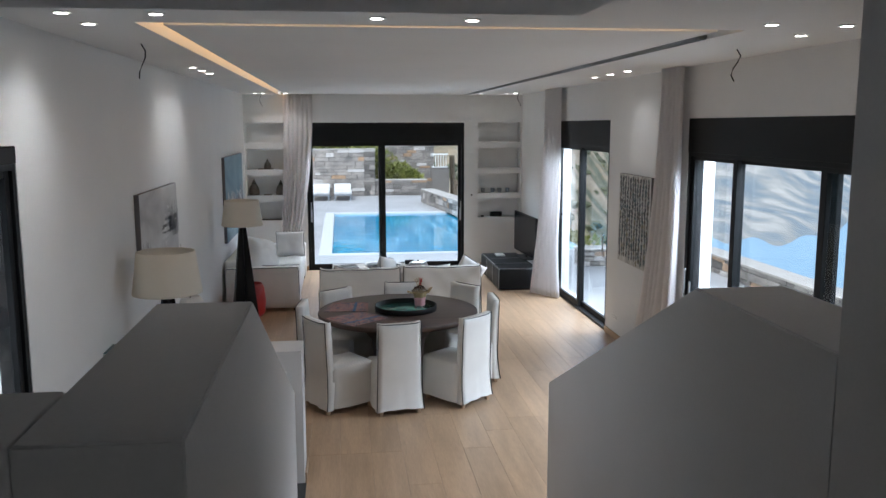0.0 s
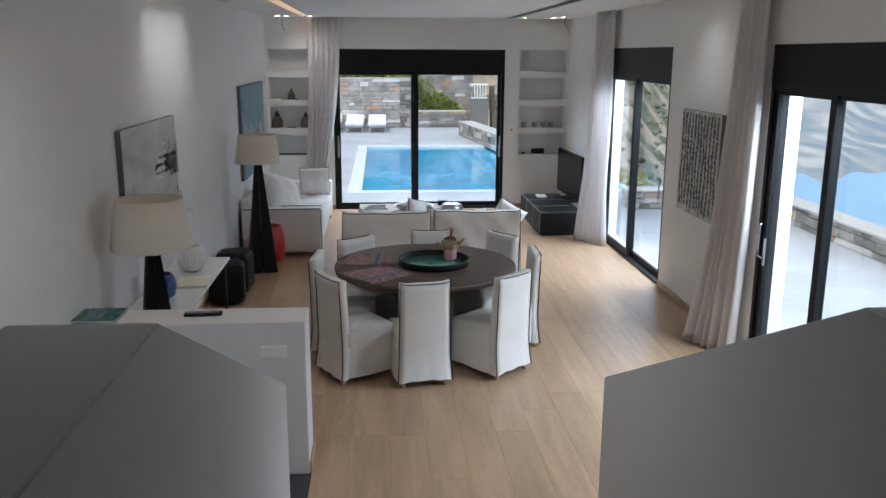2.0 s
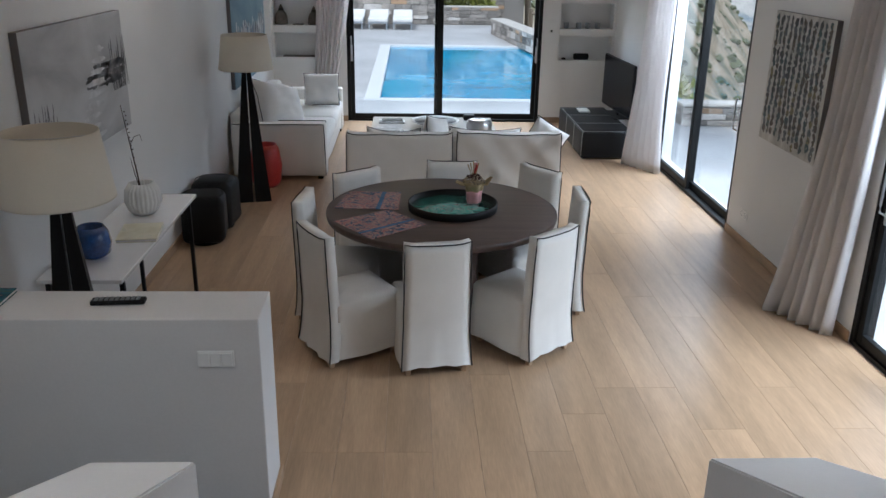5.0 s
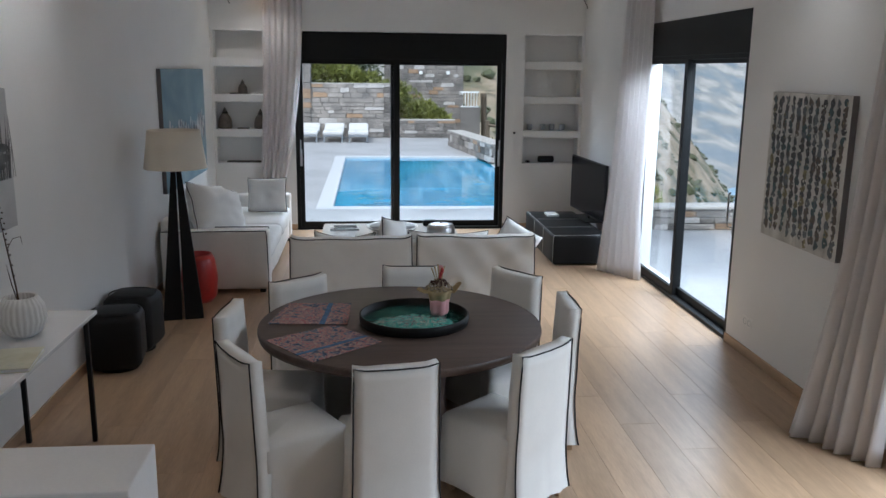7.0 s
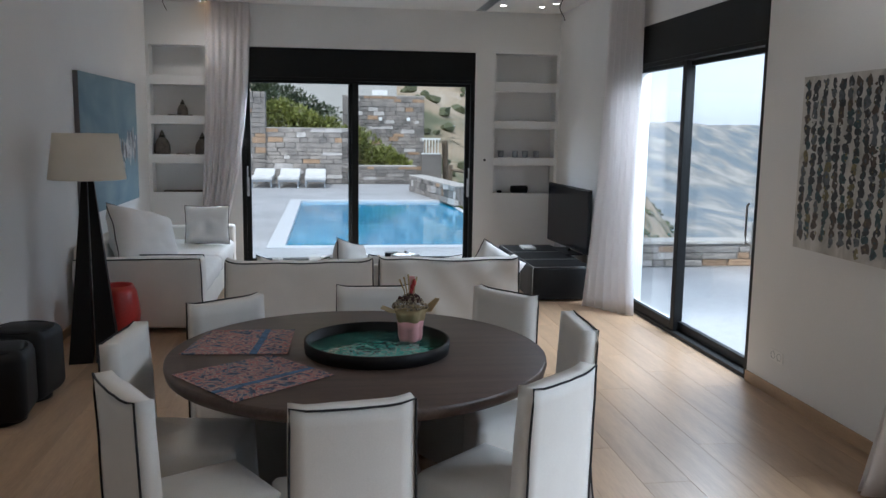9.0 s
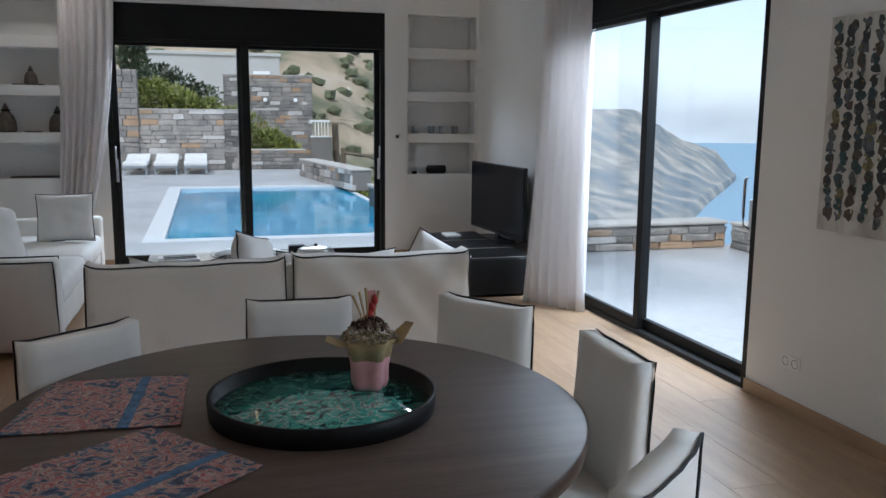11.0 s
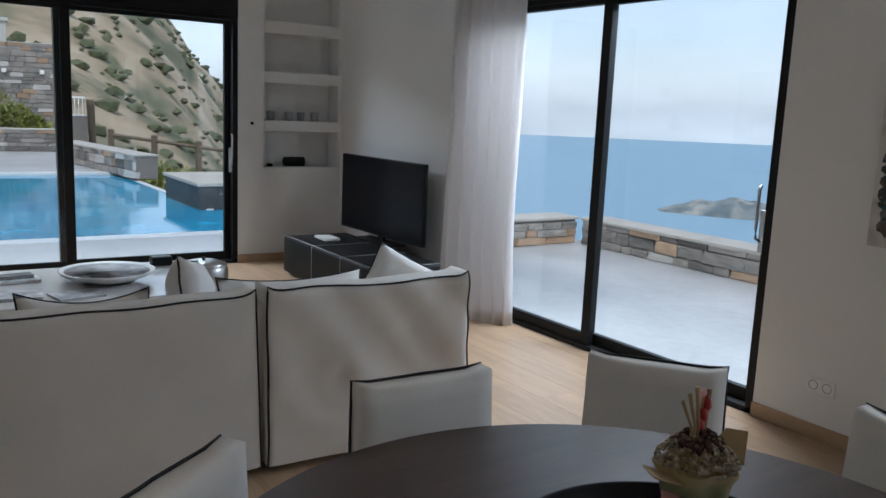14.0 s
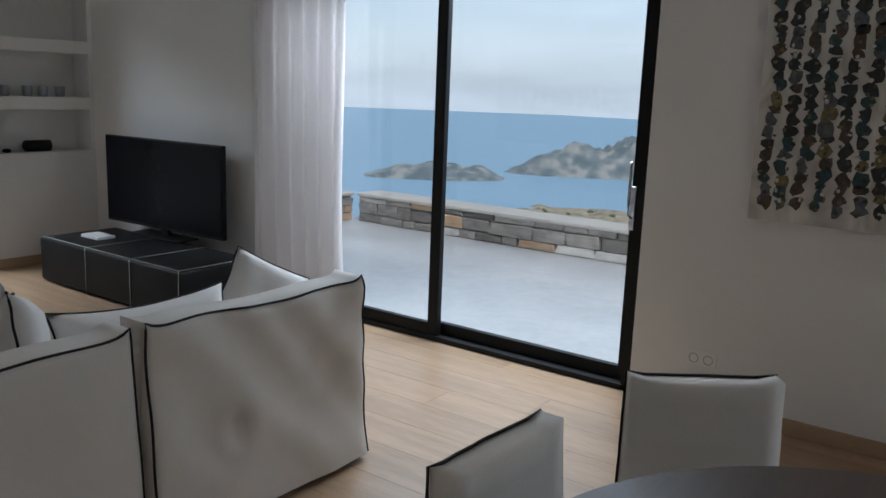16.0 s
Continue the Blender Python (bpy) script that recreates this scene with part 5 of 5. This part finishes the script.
stone_wall("wall_terrace_side", 12.2, 0.28, 0.42, pose(7.5, 16.2, 0, 0, 0, -90), "low fieldstone terrace wall with a pale cap", 0.36, 0.12, seed=3, base=GZ)
stone_wall("wall_terrace_end", 2.4, 0.28, 0.42, pose(5.1, 16.3, 0), "low fieldstone terrace wall with a pale cap", 0.36, 0.12, seed=4, base=GZ)
stone_wall("wall_pool_main", 9.2, 1.85, 0.5, pose(-8.0, 34.4, 0), "rough grey and ochre fieldstone garden wall", 0.42, 0.16, False, True, 5, GZ)
stone_wall("wall_pool_main", 0.45, 1.85, 0.5, pose(1.2, 34.4, 0), "rough grey and ochre fieldstone garden wall", 0.42, 0.16, True, True, 15, GZ)
stone_wall("wall_pool_tall", 6.6, 3.08, 0.5, pose(-8.0, 34.33, 0), "tall end of the fieldstone garden wall", 0.42, 0.16, False, False, 6, GZ)
stone_wall("wall_pool_low", 2.15, 0.56, 0.5, pose(1.66, 34.5, 0), "low fieldstone garden wall", 0.4, 0.15, True, True, 7, GZ)
stone_wall("wall_upper", 3.2, 3.15, 0.6, pose(1.3, 38.0, 0), "tall fieldstone retaining wall with two small lamps", 0.34, 0.14, False, True, 8, -0.5)
stone_wall("wall_pool_side", 5.3, 0.42, 0.5, pose(3.25, 31.2, 0, 0, 0, -83), "low fieldstone bench wall with a pale cap", 0.4, 0.16, True, True, 9, GZ)
for x in (2.7, 3.8):
    tagged(box("wall_lamp", (x, 37.93, 2.2), (x + 0.13, 38.0, 2.33), M_PLASTIC, None, 0.01), "small square white outdoor wall lamp", "wall lamp")
far_house = new("house")
box("wall", (-2.6, 60, -1), (5.2, 70, 5.3), M_HOUSE, far_house)
box("roof", (-2.7, 59.9, 5.3), (5.3, 70.1, 5.5), M_HOUSE, far_house, 0.02)
box("window", (3.6, 59.96, 3.6), (4.6, 60.0, 4.4), M_PLASTIC, far_house, 0.01)
tagged(far_house, "plain pale grey rendered house above the garden wall", "house")
rail = new("white_railing")
bars = [((4.45 + 0.12 * i, 38.0, 0.9), (4.48 + 0.12 * i, 38.03, 1.5)) for i in range(6)]
boxes("bars", bars + [((4.4, 37.99, 1.48), (5.15, 38.04, 1.54)), ((4.4, 37.99, 0.9), (5.15, 38.04, 0.95))], M_PLASTIC, rail)
boxes("post", [((4.4, 37.95, -3), (5.2, 38.1, 0.9))], M_MORTAR, rail)
tagged(rail, "white metal railing at the end of the wall", "railing")
fence = new("wooden_fence")
bm = bmesh.new()
for i in range(4):
    x, y = 4.6 + 0.9 * i, 31.5 - 0.9 * i
    add_box(bm, (x - 0.07, y - 0.07, -3), (x + 0.07, y + 0.07, 0.75 - 0.1 * i), 0.01, 1)
    if i < 3:
        add_tube(bm, [(x, y, 0.6 - 0.1 * i), (x + 0.9, y - 0.9, 0.5 - 0.1 * i)], 0.05)
mesh_ob("posts_and_rails", bm, M_BARK, fence)
tagged(fence, "weathered wooden post and rail fence on the slope", "fence")


def lounger(x, y):
    root = new("sun_lounger")
    boxes("frame", [((-0.33, -0.95, 0.2), (-0.28, 0.95, 0.26)), ((0.28, -0.95, 0.2), (0.33, 0.95, 0.26)), ((-0.3, -0.95, 0.2), (0.3, -0.9, 0.26)), ((-0.3, 0.9, 0.2), (0.3, 0.95, 0.26))], M_FRAME2, root, 0.008)
    for a, b in ((-0.3, -0.85), (0.3, -0.85), (-0.3, 0.8), (0.3, 0.8)):
        box("leg", (a - 0.025, b - 0.025, 0), (a + 0.025, b + 0.025, 0.22), M_FRAME2, root, 0.004)
    soft_box("cushion", (-0.34, -0.97, 0.26), (0.34, 0.3, 0.38), M_TOWEL, root, 0.03, 6, 0.006)
    b = soft_box("backrest_cushion", (-0.34, 0.0, 0), (0.34, 0.7, 0.12), M_TOWEL, root, 0.03, 6, 0.006)
    b.matrix_local = pose(0, 0.28, 0.27, 14, 0, 0)
    root.location = (x, y, GZ)
    return tagged(root, "white cushioned metal sun lounger by the pool", "sun lounger", "sun loungers")


l1 = lounger(-1.4, 33.1)
for x in (-0.55, 0.3):
    copy_thing(l1, pose(x, 33.1, GZ))


# ---- planting: clumps of many small leaves ----
def leaf_mass(name, centres, count, size, material, label, category, seed, up=0.3, trunk=None):
    rnd = random.Random(seed)
    root = new(name)
    bm = bmesh.new()
    for cx, cy, cz, rx, ry, rz in centres:
        for i in range(count):
            while True:
                p = Vector((rnd.uniform(-1, 1), rnd.uniform(-1, 1), rnd.uniform(-1, 1)))
                if 0.2 < p.length < 1:
                    break
            p *= 1 + 0.35 * noise.noise(p * 2 + Vector((cx, cy, seed)))
            c = Vector((cx + p.x * rx, cy + p.y * ry, cz + p.z * rz))
            d = (p + Vector((rnd.gauss(0, 0.5), rnd.gauss(0, 0.5), up + rnd.gauss(0, 0.5)))).normalized()
            s = d.orthogonal().normalized()
            s = Matrix.Rotation(rnd.uniform(0, 6.28), 3, d) @ s
            k = size * rnd.uniform(0.6, 1.4)
            a, b, e = bm.verts.new(c - s * k * 0.25), bm.verts.new(c + s * k * 0.25), bm.verts.new(c + d * k)
            bm.faces.new((a, b, e))
    tagged(mesh_ob("leaves", bm, material, root), kind="stuff")
    if trunk:
        bm = bmesh.new()
        for pts, r in trunk:
            add_tube(bm, pts, r, 7)
        mesh_ob("trunk", bm, M_BARK, root)
    return tagged(root, label, category)


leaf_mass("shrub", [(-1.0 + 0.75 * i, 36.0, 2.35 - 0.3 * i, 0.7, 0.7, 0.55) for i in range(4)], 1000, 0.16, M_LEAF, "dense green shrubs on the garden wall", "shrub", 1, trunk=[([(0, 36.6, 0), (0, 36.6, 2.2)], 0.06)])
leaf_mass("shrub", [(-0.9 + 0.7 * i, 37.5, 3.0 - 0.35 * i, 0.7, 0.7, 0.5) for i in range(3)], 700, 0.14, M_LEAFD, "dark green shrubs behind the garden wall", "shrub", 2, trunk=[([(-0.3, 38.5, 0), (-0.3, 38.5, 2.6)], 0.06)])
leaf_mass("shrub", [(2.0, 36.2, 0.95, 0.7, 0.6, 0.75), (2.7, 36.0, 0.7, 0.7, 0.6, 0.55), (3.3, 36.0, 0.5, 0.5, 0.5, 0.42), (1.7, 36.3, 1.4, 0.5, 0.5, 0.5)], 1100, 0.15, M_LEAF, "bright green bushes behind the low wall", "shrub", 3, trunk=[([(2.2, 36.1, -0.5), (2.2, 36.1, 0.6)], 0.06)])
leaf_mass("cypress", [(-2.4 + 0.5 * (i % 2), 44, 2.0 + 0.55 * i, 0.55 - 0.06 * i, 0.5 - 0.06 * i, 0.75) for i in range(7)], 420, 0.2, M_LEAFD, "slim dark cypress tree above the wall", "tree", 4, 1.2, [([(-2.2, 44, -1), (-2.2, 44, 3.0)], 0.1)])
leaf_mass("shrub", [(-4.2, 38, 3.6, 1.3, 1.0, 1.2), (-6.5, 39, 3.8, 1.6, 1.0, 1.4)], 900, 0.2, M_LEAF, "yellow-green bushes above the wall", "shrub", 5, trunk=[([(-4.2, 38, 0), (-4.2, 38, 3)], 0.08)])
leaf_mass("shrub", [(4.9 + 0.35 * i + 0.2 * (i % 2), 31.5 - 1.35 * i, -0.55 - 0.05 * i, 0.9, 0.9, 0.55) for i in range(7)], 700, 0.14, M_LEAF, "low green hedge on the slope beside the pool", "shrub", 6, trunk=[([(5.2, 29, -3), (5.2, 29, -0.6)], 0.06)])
palm = new("palm_tree")
bm = bmesh.new()
prnd = random.Random(8)
for i in range(26):
    a, e = i * 2.4, prnd.uniform(-0.2, 0.9)
    pts = [Vector((math.cos(a) * r, math.sin(a) * r, e * r - 0.55 * r * r)) for r in (0.0, 0.35, 0.7, 1.0)]
    for j in range(14):
        s = 0.2 + 0.8 * j / 14
        k = s * 3
        p = pts[int(min(k, 2.99))].lerp(pts[int(min(k, 2.99)) + 1], min(k, 2.99) % 1)
        for sd in (1, -1):
            t = Vector((-math.sin(a), math.cos(a), 0)) * sd
            q = p + t * 0.26 + Vector((math.cos(a), math.sin(a), -0.3)) * 0.12
            bm.faces.new((bm.verts.new(p), bm.verts.new(p + Vector((math.cos(a), math.sin(a), 0)) * 0.03), bm.verts.new(q)))
tagged(mesh_ob("fronds", bm, M_LEAFD, palm), kind="stuff")
tube("trunk", [(0, 0, -5), (0.05, 0, -1.5), (0, 0, 0)], [0.16, 0.12, 0.13], M_BARK, palm, 8)
palm.location = (5.4, 38.5, 1.45)
tagged(palm, "small palm tree on the slope behind the pool", "tree")


# ---- land and sea ----
SEA = -150.0


def ridge(x, y):
    f = (y - 45) / 355
    z = f * 80 - (max(0.38, 0.57 * f) * (x - 8) if x > 8 else 0.57 * f * (x - 8)) - 5
    z += 0.7 * min(1, f) * min(45, max(0, 0.255 * y - x)) - 0.75 * max(0, x - 0.255 * y)
    k = min(1, max(0, (y - 45) / 120)) * (1 - 0.6 * min(1, max(0, x / y - 0.2) * 8))
    z += k * (16 * noise.fractal(Vector((x * 0.012, y * 0.012, 0)), 1, 2, 5) + 5 * noise.fractal(Vector((x * 0.05, y * 0.05, 4)), 1, 2, 4))
    return z


def slope(x, y):
    d = math.hypot(max(0, x - 8), max(0, y - 20) * 0.9)
    z = -2.8 - 0.36 * d - 9 * min(1, d / 150) * noise.fractal(Vector((x * 0.01, y * 0.01, 9)), 1, 2, 5)
    mound = 16 * math.exp(-(((x - 800) / 230) ** 2 + ((y - 440) / 150) ** 2))
    return max(SEA - 6, z + 0) + mound + (3 * noise.fractal(Vector((x * 0.02, y * 0.02, 2)), 1, 2, 4) if mound > 4 else 0)


def sheet(name, xs, ys, fn, material, label, category):
    bm = bmesh.new()
    vs = [[bm.verts.new((x, y, fn(x, y))) for x in xs] for y in ys]
    for r, q in zip(vs, vs[1:]):
        for i in range(len(xs) - 1):
            bm.faces.new((r[i], r[i + 1], q[i + 1], q[i]))
    return struct(mesh_ob(name, bm, material, None, smooth=True), label, category)


def spread(a, b, n, p=1.0):
    return [a + (b - a) * (i / n) ** p for i in range(n + 1)]


sheet("ground_mountain", spread(-260, 420, 200), spread(46, 470, 150, 1.3), ridge, M_HILL, "dry scrubby mountainside above the bay", "hillside")
sheet("ground_slope", spread(7.95, 1500, 130, 2.0), spread(-500, 46, 40, 0.5)[:-1] + spread(46, 900, 60, 1.4), slope, M_HILL, "dry scrub slope falling to the sea", "hillside")
sheet("ground_garden", spread(-14, 24, 30), spread(34.95, 80, 30), lambda x, y: -0.3 - max(0, x - 5) * 0.4 + max(0, y - 46) * 0.06 * (1 if x < 8 else 0) + 0.15 * noise.noise((x * 0.5, y * 0.5, 0)), M_HILL, "dry earth garden slope", "ground")
sheet("ground_bank", spread(4.05, 8.0, 8), spread(23.3, 34.95, 14), lambda x, y: -0.75 - 0.3 * (x - 4.05) + 0.1 * noise.noise((x, y, 0)), M_HILL, "dry planted bank beside the pool", "ground")
struct(box("sea", (-400, -4900, SEA - 2), (4900, 4900, SEA), M_SEA), "calm hazy blue sea to the horizon", "water")


def island(name, cx, cy, rx, ry, h, rot, seed, label):
    bm = bmesh.new()
    n, k = 72, 22
    c, s = math.cos(rot), math.sin(rot)
    rings = []
    for j in range(k + 1):
        t = j / k
        ring = []
        for i in range(n):
            a = 2 * math.pi * i / n
            coast = 1 + 0.22 * noise.fractal(Vector((math.cos(a) * 1.5, math.sin(a) * 1.5, seed)), 1, 2, 4)
            x, y = rx * t * coast * math.cos(a), ry * t * coast * math.sin(a)
            z = h * max(0, 1 - t ** 2.2) * (0.9 + 0.45 * noise.fractal(Vector((x * 0.018, y * 0.018, seed + 3)), 0.8, 2, 6)) - 1.0 * t
            ring.append(bm.verts.new((cx + x * c - y * s, cy + x * s + y * c, SEA + z)))
        rings.append(ring)
    for p, q in zip(rings, rings[1:]):
        for i in range(n):
            bm.faces.new((p[i], p[(i + 1) % n], q[(i + 1) % n], q[i]))
    bmesh.ops.remove_doubles(bm, verts=bm.verts, dist=0.01)
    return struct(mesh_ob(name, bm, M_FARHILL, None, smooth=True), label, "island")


island("island_1", 1140, 860, 125, 60, 27, radians(-49), 1.0, "small rocky island in the bay, haze in its colour")
island("island_2", 1500, 640, 290, 100, 66, radians(-52), 5.0, "long rocky island in the bay, haze in its colour")


def far_coast():
    """The mountain across the bay: long ridge, steep cape at its end, low shore in front."""
    bm = bmesh.new()
    n, k = 240, 90
    rows = []
    for i in range(n + 1):
        az = 13 + 22.2 * i / n
        crest = 172 - 0.9 * abs(az - 22) if az < 28.5 else 166 - (az - 28.5) * 25 if az < 31.6 else 88 - (az - 31.6) * 13 if az < 33.9 else max(0, 58 - (az - 33.9) * 50)
        shore = 1150 + 60 * max(0, az - 30) + 90 * max(0, az - 32.2) ** 2 + 40 * math.sin(az * 2.1)
        row = []
        for j in range(k + 1):
            d = shore + (2700 - shore) * j / k
            s = min(1, (d - shore) / (2350 - shore))
            x, y = d * math.sin(radians(az)), d * math.cos(radians(az))
            rough = noise.fractal(Vector((x * 0.003, y * 0.003, 7)), 1.1, 2, 4)
            z = -1.5 + 14 * min(1, s * 6) + crest * (0.12 * s + 0.88 * max(0, (s - 0.35) / 0.65) ** 1.4) * (1 + 0.06 * rough) + 4 * min(1, s * 4) * rough * min(1, crest / 60)
            if d > 2350:
                z -= (d - 2350) * 0.5
            row.append(bm.verts.new((x, y, SEA + z)))
        rows.append(row)
    for p, q in zip(rows, rows[1:]):
        for j in range(k):
            bm.faces.new((p[j], p[j + 1], q[j + 1], q[j]))
    return struct(mesh_ob("headland", bm, M_FARCOAST, None, smooth=True), "dry mountain and headland across the bay, haze in its colour", "headland")


far_coast()

# scrub on the near mountainside
vrnd = random.Random(21)
bm = bmesh.new()
for i in range(3200):
    y = 55 + 380 * vrnd.random() ** 1.3
    x = vrnd.uniform(-0.25, 0.62) * y
    r = vrnd.uniform(0.22, 0.8) * (0.6 + y / 240)
    z = ridge(x, y)
    q = bmesh.ops.create_icosphere(bm, subdivisions=1, radius=r, matrix=Matrix.Translation((x, y, z + r * 0.3)) @ Matrix.Diagonal((vrnd.uniform(0.8, 1.5), 1, vrnd.uniform(0.5, 0.8), 1)))
    for v in q["verts"]:
        v.co += Vector((vrnd.uniform(-1, 1), vrnd.uniform(-1, 1), vrnd.uniform(-1, 1))) * r * 0.28
tagged(mesh_ob("scrub", bm, M_SHRUB), "scattered dark scrub bushes on the mountainside", "scrub", kind="stuff")
bm = bmesh.new()
for i in range(1300):
    x = 70 + 850 * vrnd.random() ** 1.3
    y = vrnd.uniform(-0.2, 0.75) * x + 12
    r = vrnd.uniform(0.4, 1.1) * (0.6 + x / 260)
    z = slope(x, y)
    if z > SEA + 1:
        bmesh.ops.create_icosphere(bm, subdivisions=1, radius=r, matrix=Matrix.Translation((x, y, z + r * 0.2)) @ Matrix.Diagonal((1.2, 1, 0.6, 1)))
tagged(mesh_ob("scrub", bm, M_SHRUB), "scattered dark scrub bushes on the lower slope", "scrub", kind="stuff")
bm = bmesh.new()
for i in range(60):
    x = vrnd.uniform(330, 760)
    y = x * vrnd.uniform(0.35, 0.7)
    z = slope(x, y)
    if z > SEA + 2:
        w, d, h = vrnd.uniform(4, 9), vrnd.uniform(4, 9), vrnd.uniform(3, 6)
        add_box(bm, (x, y, z - 2), (x + w, y + d, z + h))
tagged(mesh_ob("village", bm, M_COPING), "distant white village houses by the shore", "village", kind="stuff")

# ---- oak planks ----
floor_ob = bpy.data.objects["floor"]
PW = 0.27
prnd = random.Random(4)
plank_meshes = {}


def plank_mesh(w, l):
    key = (round(w, 3), round(l, 2))
    if key not in plank_meshes:
        bm = bmesh.new()
        add_box(bm, (0.0004, 0.0004, -0.02), (key[0] - 0.0004, key[1] - 0.0004, 0.0), 0.0009, 1)
        me = bpy.data.meshes.new("plank")
        bmesh.ops.recalc_face_normals(bm, faces=bm.faces)
        bm.to_mesh(me)
        bm.free()
        me.materials.append(M_PLANK)
        plank_meshes[key] = me
    return plank_meshes[key]


cols = int((XR - XL) / PW) + 1
for i in range(cols):
    x = PX0 + PW * (i - 6)
    x2 = min(x + PW, XR)
    x1 = max(x, XL)
    if x2 - x1 < 0.01:
        continue
    y = 4.1 if PX0 - 0.01 <= x1 < PX1 else (6.5 if x1 < PX0 - 0.01 else 1.92)
    step = prnd.choice((0.7, 1.1, 1.6, 2.0))
    while y < YB - 0.01:
        l = min(step, YB - y)
        o = new("plank", plank_mesh(x2 - x1, l))
        o.parent = floor_ob
        o.location = (x1, y, 0)
        y += l
        step = 2.0

# plan units to metres
for me in bpy.data.meshes:
    me.transform(Matrix.Scale(METRE, 4))
for ob in scene.objects:
    if ob.type in ("MESH", "EMPTY"):
        ob.location = ob.location * METRE
        for md in ob.modifiers:
            if md.type == "SOLIDIFY":
                md.thickness *= METRE
